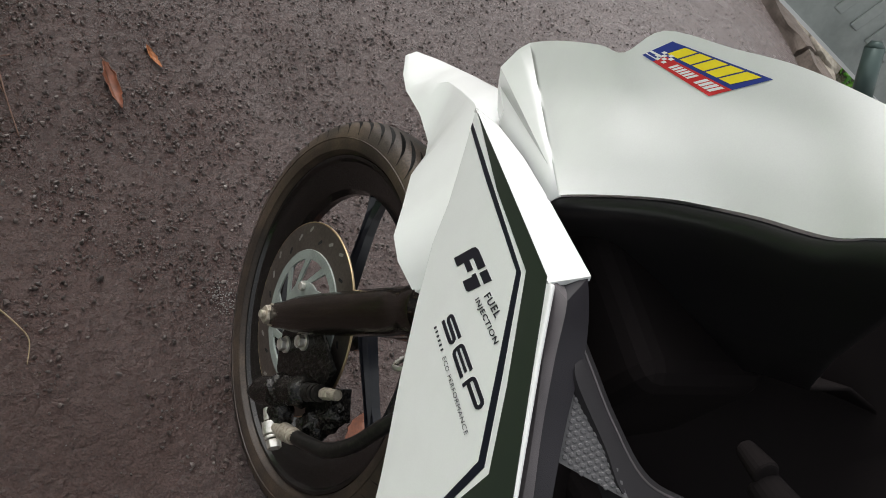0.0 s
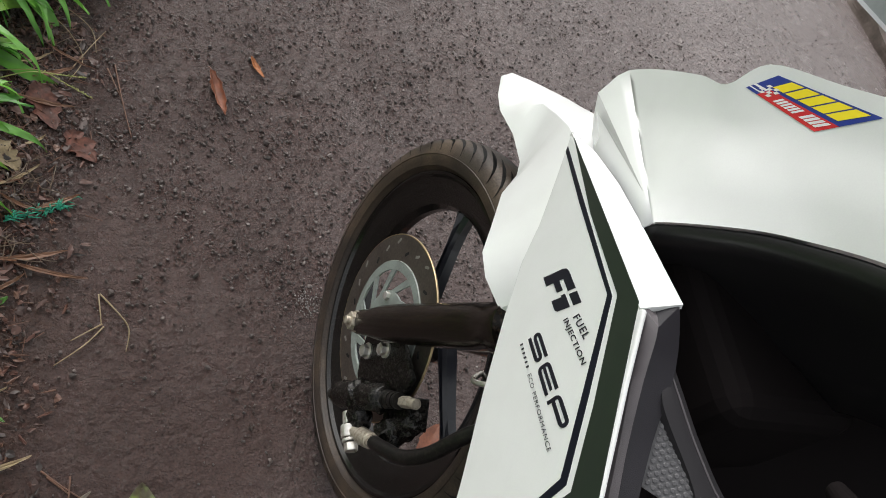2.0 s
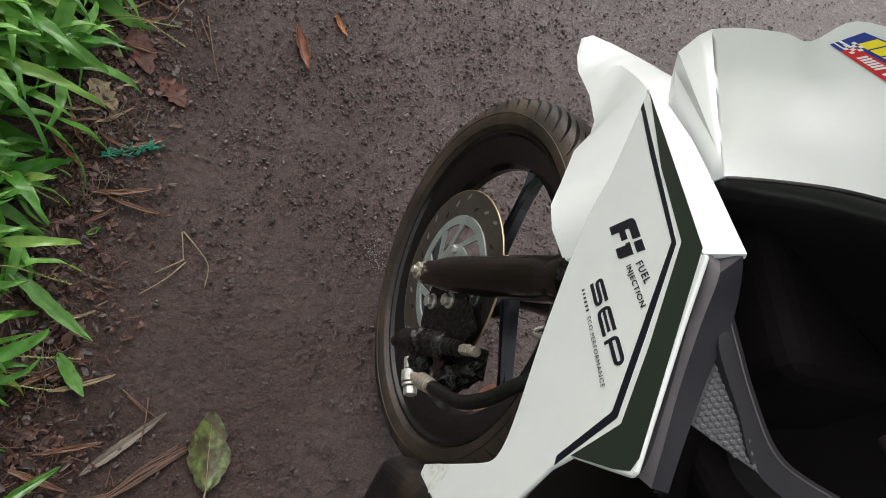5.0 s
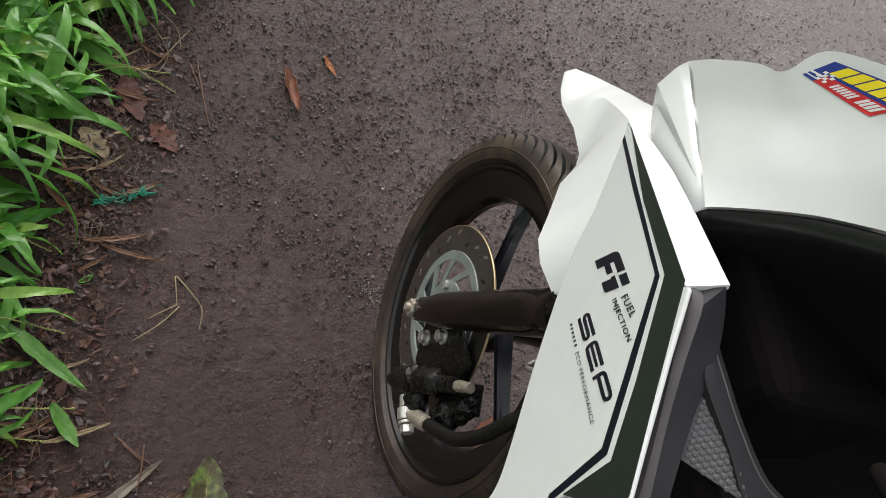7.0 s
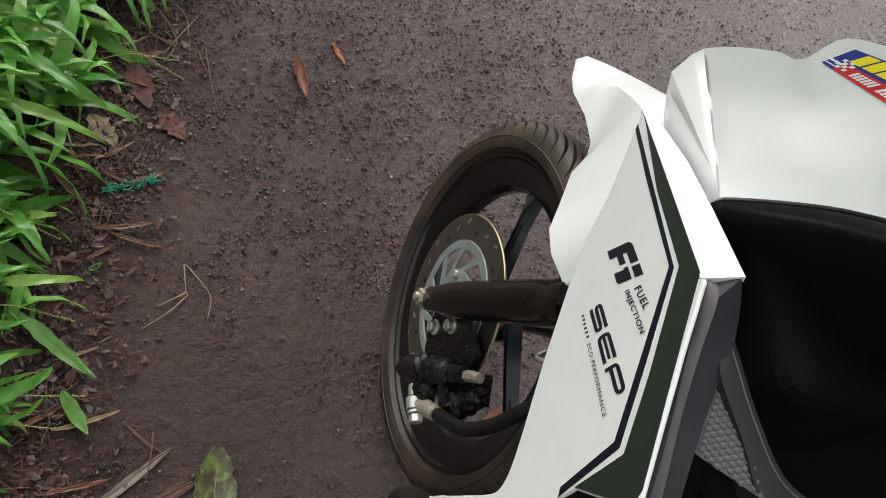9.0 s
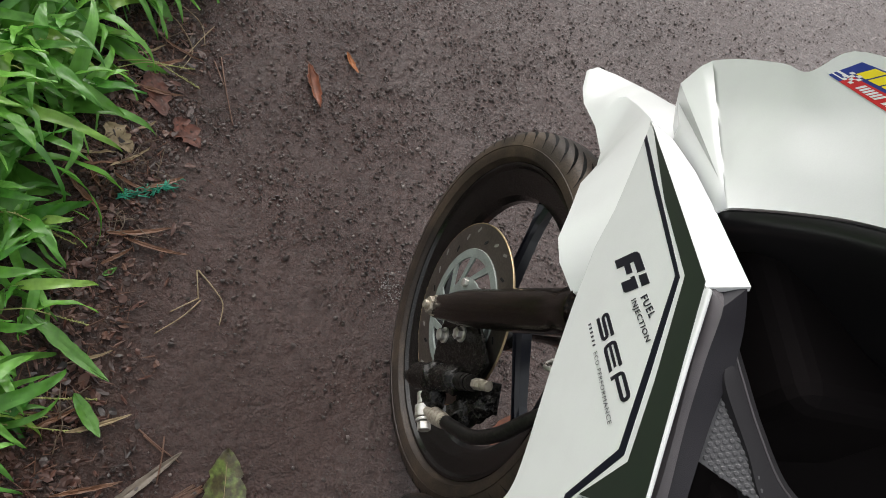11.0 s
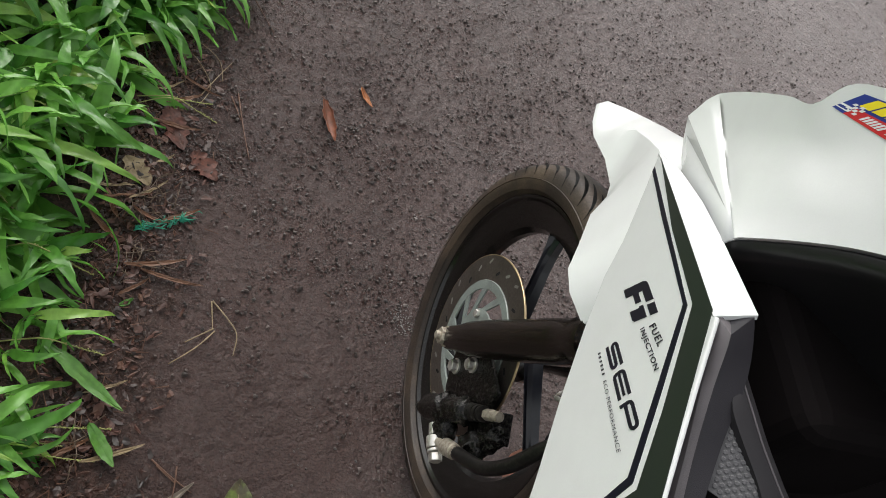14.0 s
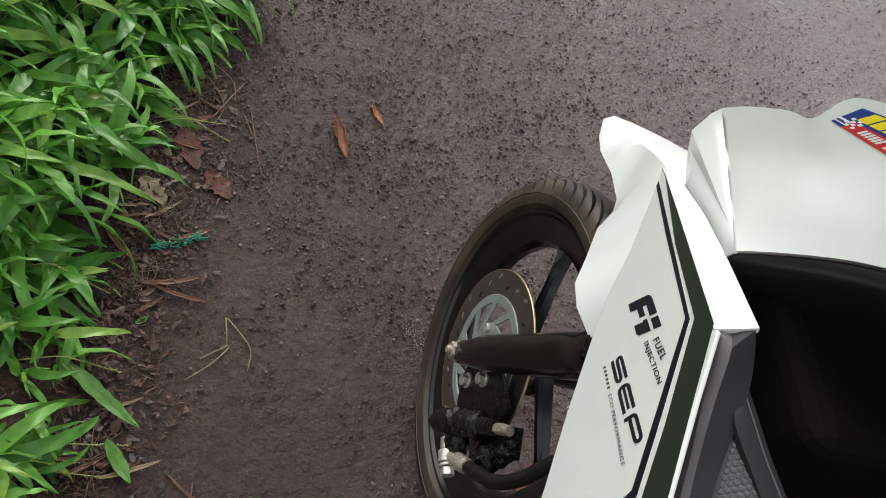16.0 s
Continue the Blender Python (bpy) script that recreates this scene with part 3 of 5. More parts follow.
# caliper with bracket, slide pin, banjo bolt and hose
side = Matrix.Translation((-0.068, 0, 0)) @ to_side
bm = bmesh.new()
plate(bm, [(4, 12), (-6, -18), (-22, -36), (-50, -52), (-84, -52), (-112, -5), (-128, 40), (-110, 80), (-70, 72), (-36, 62), (-14, 44)], side, 0.007)
bracket = bevel(part("caliper_bracket", bm, caliper_black, motorcycle, "black caliper bracket bolted to the fork"), 0.0015, 2)
bracket.matrix_local = wheel_frame
for by, bz in ((-0.032, -0.018), (-0.049, 0.027)):
    bm = bmesh.new()
    rod(bm, (-0.066, by, bz), (-0.0705, by, bz), 0.0115, n=28)
    rod(bm, (-0.0705, by, bz), (-0.0785, by, bz), 0.0088, n=6)
    rod(bm, (-0.0785, by, bz), (-0.0795, by, bz), 0.006, n=20)
    bevel(part("caliper_bolt", bm, zinc, bracket, "bright zinc flange bolt"), 0.0008, 2)


def lump(bm, centre, radii, seed, rough=0.12, sub=3):
    vs = bmesh.ops.create_icosphere(bm, subdivisions=sub, radius=1.0)["verts"]
    for v in vs:
        k = 1 + rough * noise.noise(v.co * 2.2 + Vector((seed, 0, 0)))
        v.co = Vector((v.co.x * radii[0], v.co.y * radii[1], v.co.z * radii[2])) * k + Vector(centre)


bm = bmesh.new()
a, b = Vector((-0.086, -0.080, -0.060)), Vector((-0.086, -0.118, 0.030))
rod(bm, a, b, 0.019, 0.0175, 28)
lump(bm, a, (0.019, 0.017, 0.019), 1)
lump(bm, (a + b) / 2, (0.022, 0.023, 0.021), 4, 0.25)
lump(bm, b, (0.019, 0.019, 0.019), 7, 0.2)
lump(bm, (-0.082, -0.122, -0.028), (0.016, 0.022, 0.020), 9, 0.2)
box(bm, (0.028, 0.040, 0.062), Matrix.Translation((-0.056, -0.138, 0.040)) @ Matrix.Rotation(radians(24), 4, "X"))
lump(bm, (-0.066, -0.158, 0.020), (0.018, 0.022, 0.026), 12, 0.5)
lump(bm, (-0.064, -0.162, 0.052), (0.014, 0.016, 0.030), 15, 0.5)
caliper = bevel(part("brake_caliper", bm, caliper_black, motorcycle, "black cast brake caliper caked in grit", True), 0.004, 2)
caliper.data.set_sharp_from_angle(angle=radians(40))
caliper.matrix_local = wheel_frame
bm = bmesh.new()
d = (Vector((-0.150, 0.102)) - Vector((-0.120, 0.034)))
for k in range(5):
    t0, t1 = k / 5, (k + 0.7) / 5
    rod(bm, (-0.084, -0.120 + d.x * t0 * 0.62, 0.034 + d.y * t0 * 0.62), (-0.084, -0.120 + d.x * t1 * 0.62, 0.034 + d.y * t1 * 0.62), 0.0125 - 0.0006 * k, 0.0105, 24)
part("pin_boot", bm, hose_rubber, caliper, "ribbed rubber pin boot")
bm = bmesh.new()
rod(bm, (-0.083, -0.139, 0.076), (-0.083, -0.146, 0.092), 0.0075, n=6)
rod(bm, (-0.083, -0.146, 0.092), (-0.083, -0.153, 0.106), 0.0065, n=20)
bevel(part("slide_pin", bm, rusty_zinc, caliper, "dull zinc slide pin"), 0.0008, 2)
bm = bmesh.new()
rod(bm, (-0.086, -0.070, -0.086), (-0.086, -0.076, -0.068), 0.0075, 0.009, 20)
lump(bm, (-0.086, -0.069, -0.090), (0.009, 0.009, 0.008), 3, 0.1, 2)
part("bleed_cap", bm, hose_rubber, caliper, "black rubber bleed cap", True)
bm = bmesh.new()
rod(bm, (-0.090, -0.112, -0.040), (-0.090, -0.128, -0.041), 0.0095, n=24)
rod(bm, (-0.090, -0.130, -0.041), (-0.090, -0.146, -0.042), 0.0125, n=28)
rod(bm, (-0.090, -0.148, -0.042), (-0.090, -0.152, -0.042), 0.0115, n=28)
rod(bm, (-0.090, -0.153, -0.042), (-0.090, -0.164, -0.042), 0.0095, n=6)
bevel(part("banjo_bolt", bm, zinc, caliper, "bright zinc banjo bolt"), 0.001, 2)
bm = bmesh.new()
rod(bm, (-0.090, -0.140, -0.034), (-0.090, -0.156, -0.008), 0.007, n=20)
rod(bm, (-0.090, -0.152, -0.014), (-0.090, -0.166, 0.008), 0.0115, 0.0105, 24)
rod(bm, (-0.090, -0.164, 0.006), (-0.090, -0.172, 0.018), 0.0095, 0.0085, 24)
bevel(part("hose_fitting", bm, rusty_zinc, caliper, "tarnished crimped hose fitting"), 0.0008, 2)
bm = bmesh.new()
tube(bm, [(-0.090, -0.168, 0.012), (-0.090, -0.186, 0.040), (-0.088, -0.206, 0.075), (-0.084, -0.216, 0.125), (-0.075, -0.214, 0.190), (-0.05, -0.22, 0.28), (-0.03, -0.23, 0.38)], 0.0088, 16)
hose = part("brake_hose", bm, hose_rubber, motorcycle, "thick black rubber brake hose", True)
hose.matrix_local = wheel_frame
bm = bmesh.new()
tube(bm, [(0.05, -0.10, 0.12), (0.0, -0.115, 0.135), (-0.03, -0.135, 0.15), (-0.02, -0.15, 0.18), (0.03, -0.14, 0.20)], 0.0035, 10)
clip = part("cable_clip", bm, zinc, motorcycle, "bent bright wire cable clip", True)
clip.matrix_local = wheel_frame
bm = bmesh.new()
tube(bm, [(0.075, -0.06, 0.10), (0.06, -0.09, 0.14), (0.05, -0.12, 0.2), (0.04, -0.15, 0.3)], 0.007, 12)
cable = part("speedometer_cable", bm, hose_rubber, motorcycle, "black sheathed cable behind the fork", True)
cable.matrix_local = wheel_frame

# front fender: a ridged shell, edge to crease to ridge, mirrored over the wheel's plane
fender_edge = [(0.035, 0.268, 0.537), (0.020, 0.227, 0.540), (0.010, 0.189, 0.549), (0.000, 0.127, 0.574), (-0.005, 0.079, 0.581), (-0.014, 0.057, 0.581), (-0.036, 0.030, 0.575), (-0.057, -0.017, 0.572), (-0.080, -0.058, 0.578), (-0.084, -0.090, 0.581), (-0.075, -0.125, 0.583), (-0.067, -0.129, 0.584)]
fender_crease = [(0.038, 0.266, 0.544), (0.028, 0.229, 0.550), (0.020, 0.194, 0.560), (0.016, 0.159, 0.600), (0.020, 0.149, 0.615), (0.010, 0.109, 0.641), (-0.003, 0.067, 0.666), (-0.022, -0.009, 0.692), (-0.030, -0.057, 0.698), (-0.035, -0.095, 0.694), (-0.040, -0.131, 0.691), (-0.045, -0.153, 0.662)]
fender_ridge = [(0.045, 0.261, 0.554), (0.050, 0.235, 0.574), (0.055, 0.210, 0.591), (0.055, 0.187, 0.607), (0.060, 0.164, 0.622), (0.060, 0.142, 0.636), (0.060, 0.118, 0.652), (0.050, 0.061, 0.685), (0.040, 0.005, 0.704), (0.030, -0.055, 0.705), (0.030, -0.099, 0.701), (0.030, -0.137, 0.691)]



def straight(pts, per=2):
    """Straight steps between points."""
    pts = [Vector(p) for p in pts]
    return [a.lerp(c, s / per) for a, c in zip(pts, pts[1:]) for s in range(per)] + [pts[-1]]


def mirrored(p):
    """The same point on the other side of the machine's middle plane."""
    q = wheel_frame.inverted() @ Vector(p)
    return wheel_frame @ Vector((-q.x, q.y, q.z))


bm = bmesh.new()
lines = [straight(fender_edge, 2), straight(fender_crease, 2), straight(fender_ridge, 2)]
mid = [(c + (r - c) * 0.5) + Vector((0, 0, 0.004)) for c, r in zip(lines[1], lines[2])]
half = [lines[0], [a.lerp(b, 0.5) + Vector((0, 0, 0.002)) for a, b in zip(lines[0], lines[1])], lines[1], mid, lines[2]]
fall = [min(1.0, i / 8) for i in range(len(mid))]
loft(bm, half + [[p + Vector((0.022 * k, 0, -0.014 * k - 0.002)) for p, k in zip(lines[2], fall)], [p + Vector((0.05 * k, 0, -0.07 * k - 0.004)) for p, k in zip(lines[2], fall)]])
fender = solid(part("front_fender", bm, white_paint, motorcycle, "glossy white front fender, scuffed at its tip", True), 0.003)
fender.data.set_sharp_from_angle(angle=radians(26))

# leg shield side panel; outlines in millimetres along (u) and up (v) the panel
pn = Vector((-0.952, 0.305, 0.029)).normalized()
pv = (Vector((0, 0, 1)) - pn * pn.z).normalized()
pu = pv.cross(pn)
panel_frame = Matrix((pu, pv, pn)).transposed().to_4x4()
panel_frame.translation = (-0.128, -0.224, 0.782)


def on_panel(lift):
    return panel_frame @ Matrix.Translation((0, 0, lift / 1000))


panel_outline = [(-238, -66), (-110, -24), (11, 15), (18, 23), (69, 5), (129, -14), (165, -25), (167, -30), (158, -51), (139, -94), (143, -118), (170, -176), (190, -255), (160, -262), (101, -336), (91, -332), (117, -210), (114, -196), (96, -185), (8, -167), (-61, -148), (-113, -129), (-147, -105), (-201, -81)]


def eased(outline, corners, reach):
    """The outline with the named corners drawn as curves."""
    out = []
    for i, p in enumerate(outline):
        p = Vector(p)
        if tuple(p) not in corners:
            out.append(tuple(p))
            continue
        a, b = Vector(outline[i - 1]), Vector(outline[(i + 1) % len(outline)])
        a = p + (a - p).normalized() * min(reach, (a - p).length * 0.48)
        b = p + (b - p).normalized() * min(reach, (b - p).length * 0.48)
        for k in range(6):
            t = k / 5
            out.append(tuple(a * (1 - t) ** 2 + p * 2 * t * (1 - t) + b * t * t))
    return out


bm = bmesh.new()
plate(bm, eased(panel_outline, {(117, -210), (114, -196), (96, -185)}, 30), on_panel(0), 0.004)
leg_shield = bevel(part("leg_shield_panel", bm, white_paint, motorcycle, "glossy white leg shield side panel"), 0.002, 3)
bm = bmesh.new()
strip_outer = [(-0.050, 0.010, 0.711), (-0.058, -0.037, 0.738), (-0.067, -0.092, 0.761), (-0.077, -0.149, 0.780), (-0.087, -0.194, 0.795), (-0.098, -0.235, 0.810)]
inner = [panel_frame @ Vector((u / 1000, v / 1000, 0)) for u, v in ((-238, -66), (-190, -49), (-135, -31), (-75, -12), (-30, 2), (16, 20))]
loft(bm, [[p + pn * 0.0005 for p in inner], [Vector(p).lerp(q, 0.5) for p, q in zip(strip_outer, inner)], strip_outer])
strip = solid(part("panel_flange", bm, white_paint, leg_shield, "white upturned panel edge"), 0.004)
for name, outline, mat, lift, lab in (
    ("green_stripe", [(-228, -62), (-108, -21), (10, 19), (86, -3), (156, -23), (163, -30), (158, -47), (138, -94), (127, -44), (74, -25), (-7, -2), (-108, -34)], green_decal, 0.5, "dark green stripe decal"),
    ("navy_stripe", [(-221, -70), (-132, -44), (-9, -7.5), (63, -29.5), (121, -49), (141, -112), (134, -111), (115, -55), (57, -35.5), (-13, -12.5), (-131, -49), (-216, -73)], navy_decal, 0.5, "thin navy line decal"),
):
    bm = bmesh.new()
    plate(bm, outline, on_panel(lift), 0.0004)
    part(name, bm, mat, leg_shield, lab)

bm = bmesh.new()
plate(bm, [(100, -334), (92, -330.5), (98, -300), (103, -281), (109, -274), (117, -284), (126, -305), (118, -312)], on_panel(0.06), 0.0002)
part("dirty_tip", bm, dirty_white, leg_shield, "mud-spattered white panel tip")

# lettering: strokes on a slanted grid
def slanted(origin, angle, lift=0.6, up=(0.0, 1.0)):
    c, s = math.cos(radians(angle)), math.sin(radians(angle))
    def place(a, b):
        return (origin[0] + a * c + b * up[0], origin[1] + a * s + b * up[1])
    return place


def strokes(name, shapes, place, mat, parent, label):
    bm = bmesh.new()
    for sh in shapes:
        plate(bm, [place(a, b) for a, b in sh], on_panel(0.6), 0.0004)
    return part(name, bm, mat, parent, label)


pl0 = slanted((-74, -92), 23, up=(0.22, 1.05))


def pl(a, b):
    return pl0(a * 1.16, b)


strokes("lettering_fi", [
    [(0, 0), (11, 0), (11, 9), (23, 9), (23, 16), (11, 16), (11, 21), (26, 21), (26, 30), (5, 30), (1.5, 28.5), (0, 25)],
    [(30, 0), (41, 0), (43, 2), (43, 17), (28, 17), (28, 12), (30, 12)],
    [(30, 21), (43, 21), (43, 30), (30, 30)],
], pl, black_decal, leg_shield, "bold dark FI lettering")
pl = slanted((-18, -106), 24, up=(-0.1, 1.0))
H, W, K = 15.0, 31.5, 3.6


def rounded_line(pts, width, reach=4.5):
    """A stroke of even width along a bent line whose corners are eased."""
    line = [Vector(pts[0])]
    for a, p, b in zip(pts, pts[1:], pts[2:]):
        a, p, b = Vector(a), Vector(p), Vector(b)
        q, r = p + (a - p).normalized() * min(reach, (a - p).length / 2), p + (b - p).normalized() * min(reach, (b - p).length / 2)
        line += [q * (1 - t) ** 2 + p * 2 * t * (1 - t) + r * t * t for t in (0, 0.25, 0.5, 0.75, 1)]
    line.append(Vector(pts[-1]))
    sides = ([], [])
    for i, p in enumerate(line):
        d = (line[min(i + 1, len(line) - 1)] - line[max(i - 1, 0)]).normalized()
        for side_line, k in zip(sides, (0.5, -0.5)):
            side_line.append((p.x - d.y * width * k, p.y + d.x * width * k))
    return [[a0, a1, b1, b0] for a0, a1, b0, b1 in zip(sides[0], sides[0][1:], sides[1], sides[1][1:])]


e, m_ = K / 2, H / 2
S = rounded_line([(W, H - e), (e, H - e), (e, m_), (W - e, m_), (W - e, e), (0, e)], K)
o = 37.5
Eo = rounded_line([(o + W, H - e), (o + e, H - e), (o + e, e), (o + W, e)], K) + [[(o + K, m_ - e * 0.8), (o + W - 2, m_ - e * 0.8), (o + W - 2, m_ + e * 0.8), (o + K, m_ + e * 0.8)]]
o = 75
Po = rounded_line([(o + e, 0), (o + e, H - e), (o + W - e, H - e), (o + W - e, m_ - 1.5), (o + K, m_ - 1.5)], K)
strokes("lettering_sep", S + Eo + Po, pl, black_decal, leg_shield, "wide dark SEP lettering")


def words(text, origin, angle, length, height, mat, parent, frame_matrix, lift=0.6, bold=0.02, name="lettering", shear=0.0):
    """Words in the built-in font, fitted to a length and height in millimetres."""
    cu = bpy.data.curves.new(name, "FONT")
    cu.body, cu.size, cu.offset, cu.resolution_u, cu.space_character = text, 1.0, bold, 3, 1.18
    tmp = bpy.data.objects.new(name, cu)
    scene.collection.objects.link(tmp)
    me = bpy.data.meshes.new_from_object(tmp.evaluated_get(bpy.context.evaluated_depsgraph_get()))
    bpy.data.objects.remove(tmp)
    xs = [v.co.x for v in me.vertices]
    ys = [v.co.y for v in me.vertices]
    x0, x1, y0, y1 = min(xs), max(xs), min(ys), max(ys)
    c, s = math.cos(radians(angle)), math.sin(radians(angle))
    for v in me.vertices:
        a, b = (v.co.x - x0) / (x1 - x0) * length, (v.co.y - y0) / (y1 - y0) * height
        v.co = frame_matrix @ Vector(((origin[0] + a * c + b * shear) / 1000, (origin[1] + a * s + b) / 1000, lift / 1000))
    me.materials.clear()
    me.materials.append(mat)
    return part(name, me, mat, parent, "dark lettering " + text)


words("FUEL", (-12, -50.5), 27, 30, 7.4, black_decal, leg_shield, panel_frame, name="lettering_fuel")
words("INJECTION", (-15, -63.5), 25, 56, 7.2, black_decal, leg_shield, panel_frame, name="lettering_injection")
words("ECO PERFORMANCE", (17, -102.5), 23, 81, 4.6, black_decal, leg_shield, panel_frame, bold=0.0, name="lettering_eco_performance")
bm = bmesh.new()
pl = slanted((-18, -117), 23)
for k in range(6):
    plate(bm, [pl(a, b) for a, b in ((k * 5.6, 0.3), (k * 5.6 + 1.7, 0.3), (k * 5.6 + 1.7, 3.6), (k * 5.6, 3.6))], on_panel(0.6), 0.0004)
part("maker_mark", bm, black_decal, leg_shield, "row of small dark bars")

# front cowl: a hollowed white shell with ribs at its nose
cowl_top = [(-0.026, 0.057, 0.734), (-0.022, 0.060, 0.742), (-0.020, 0.058, 0.757), (-0.023, 0.045, 0.775), (-0.030, 0.014, 0.808), (-0.040, -0.035, 0.851), (-0.045, -0.064, 0.871), (-0.044, -0.075, 0.907), (-0.042, -0.127, 0.944), (-0.040, -0.170, 0.974), (-0.038, -0.222, 1.001), (-0.036, -0.269, 1.023)]
cowl_low = [(-0.035, -0.007, 0.717), (-0.045, -0.053, 0.732), (-0.077, -0.146, 0.777), (-0.076, -0.150, 0.789), (-0.072, -0.154, 0.798), (-0.064, -0.174, 0.829), (-0.056, -0.197, 0.861), (-0.050, -0.219, 0.886), (-0.048, -0.244, 0.912), (-0.050, -0.278, 0.944), (-0.058, -0.297, 0.972), (-0.066, -0.324, 1.006)]
cowl_upper_mid = [(-0.029, 0.035, 0.728), (-0.024, 0.027, 0.734), (-0.038, -0.015, 0.762), (-0.035, -0.021, 0.774), (-0.039, -0.042, 0.800), (-0.045, -0.081, 0.841), (-0.045, -0.108, 0.866), (-0.042, -0.122, 0.898), (-0.041, -0.166, 0.932), (-0.041, -0.206, 0.963), (-0.046, -0.248, 0.991), (-0.048, -0.289, 1.017)]
cowl_lower_mid = [(-0.032, 0.012, 0.722), (-0.032, -0.015, 0.730), (-0.061, -0.092, 0.771), (-0.058, -0.096, 0.782), (-0.060, -0.109, 0.800), (-0.059, -0.137, 0.836), (-0.055, -0.162, 0.865), (-0.049, -0.179, 0.893), (-0.047, -0.211, 0.922), (-0.047, -0.247, 0.953), (-0.054, -0.276, 0.981), (-0.060, -0.309, 1.011)]
top, um, lm, low = (straight(v[:4], 5)[:-1] + spline(v, 5)[15:] for v in (cowl_top, cowl_upper_mid, cowl_lower_mid, cowl_low))
bm = bmesh.new()
rolled = [Vector(p) + Vector((0.016, 0.006, -0.010)) for p in low]
over = [Vector(p) + Vector((0.05, 0.030, -0.045)) for p in top]
rows = [over, top]
for f in (0.25, 0.5, 0.75):
    rows.append([a.lerp(b, f) for a, b in zip(top, um)])
rows.append(um)
for f in (0.33, 0.66):
    rows.append([a.lerp(b, f) for a, b in zip(um, lm)])
rows.append(lm)
for f in (0.33, 0.66):
    rows.append([a.lerp(b, f) for a, b in zip(lm, low)])
rows += [low, rolled]
loft(bm, [r[15:] for r in rows])
# the nose: two folded ribs that run together at the lower corner
nose = {"a": Vector((-0.0237, 0.0518, 0.7327)), "b": Vector((-0.0196, 0.0542, 0.7582)), "k": Vector((-0.0449, -0.0465, 0.7694)), "f": Vector((-0.0652, -0.1127, 0.7809)), "v": Vector((-0.0173, 0.0402, 0.7191)), "d": Vector((-0.0317, -0.0001, 0.7260)), "e": Vector((-0.0319, -0.0087, 0.7154)), "h": Vector((-0.0779, -0.1478, 0.7778))}
nose.update(t3=top[15], u3=um[15], l3=lm[15], w3=low[15])
for key in ("a", "b", "t3"):
    nose["back_" + key] = nose[key] + Vector((0.05, 0.03, -0.045))
for key in "avdeh":
    nose["tuck_" + key] = nose[key] + Vector((0.014, -0.006, -0.025))
nose_verts = {key: bm.verts.new(p) for key, p in nose.items()}
for loop in ("a b k", "a k f", "b t3 u3 k", "k u3 l3 f", "f l3 w3", "a f v", "v f d", "d f h", "d h e", "f w3 h", "a back_a back_b b", "b back_b back_t3 t3", "a v tuck_v tuck_a", "v d tuck_d tuck_v", "d e tuck_e tuck_d", "e h tuck_h tuck_e"):
    bm.faces.new([nose_verts[key] for key in loop.split()])
bmesh.ops.remove_doubles(bm, verts=bm.verts, dist=0.0003)
cowl = part("front_cowl", bm, white_paint, motorcycle, "glossy white front cowl with ribbed nose", True)
cowl.data.set_sharp_from_angle(angle=radians(20))
from mathutils.bvhtree import BVHTree
cowl_tree = BVHTree.FromPolygons([v.co.copy() for v in cowl.data.vertices], [tuple(p.vertices) for p in cowl.data.polygons])
solid(cowl, 0.003, crisp=False)

# sticker on the cowl
sticker_corners = [(-0.067, -0.096, 0.895), (-0.045, -0.089, 0.909), (-0.042, -0.166, 0.956), (-0.075, -0.170, 0.931)]
sa, sb, sc, sd_ = (Vector(p) for p in sticker_corners)
sticker_n = (sb - sa).cross(sd_ - sa).normalized()
if sticker_n.x > 0:
    sticker_n = -sticker_n

sticker_way = Vector((-0.72, -0.56, 0.38)).normalized()


def on_cowl(a, b, lift):
    """Sticker coordinates 0..1 along and down, laid onto the cowl."""
    p = (sb.lerp(sc, a)).lerp(sa.lerp(sd_, a), b)
    hit = cowl_tree.ray_cast(p + sticker_way * 0.05, -sticker_way, 0.12)[0]
    return (hit if hit else p) + sticker_n * lift


def draped(name, quads, mat, parent, lift, label="", step=10):
    bm = bmesh.new()
    for q in quads:
        c = [Vector(p) for p in q]
        g = []
        for j in range(step + 1):
            l, r = c[0].lerp(c[3], j / step), c[1].lerp(c[2], j / step)
            g.append([on_cowl(*l.lerp(r, i / step), lift) for i in range(step + 1)])
        loft(bm, g)
    return part(name, bm, mat, parent, label)


def rect(x0, y0, x1, y1, lean=0.0):
    return [(x0 + lean, y0), (x1 + lean, y0), (x1, y1), (x0, y1)]


sticker = draped("sticker", [rect(0.0, 0.0, 1.0, 0.62)], blue_film, cowl, 0.0007, "blue and red racing sticker", 16)
draped("sticker_band", [rect(0.17, 0.62, 1.0, 1.0)], red_film, sticker, 0.0007, "red lower band")
draped("sticker_stripe", [rect(0.0, 0.68, 0.17, 0.76), rect(0.0, 0.86, 0.17, 0.9)], white_decal, sticker, 0.0010)
draped("sticker_corner", [rect(0.0, 0.62, 0.17, 1.0)], blue_film, sticker, 0.0007)
for k in range(5):
    x0 = 0.15 + k * 0.158
    draped("yellow_mark", [rect(x0, 0.07, x0 + 0.135, 0.53, 0.02)], yellow_film, sticker, 0.0011, "bold yellow bar", 4)
checks = [rect(0.10 + 0.045 * i, 0.5 + 0.1 * j, 0.145 + 0.045 * i, 0.6 + 0.1 * j) for i in range(4) for j in range(4) if (i + j) % 2 == 0]
draped("checker", checks, white_decal, sticker, 0.0012, "small white chequers", 2)
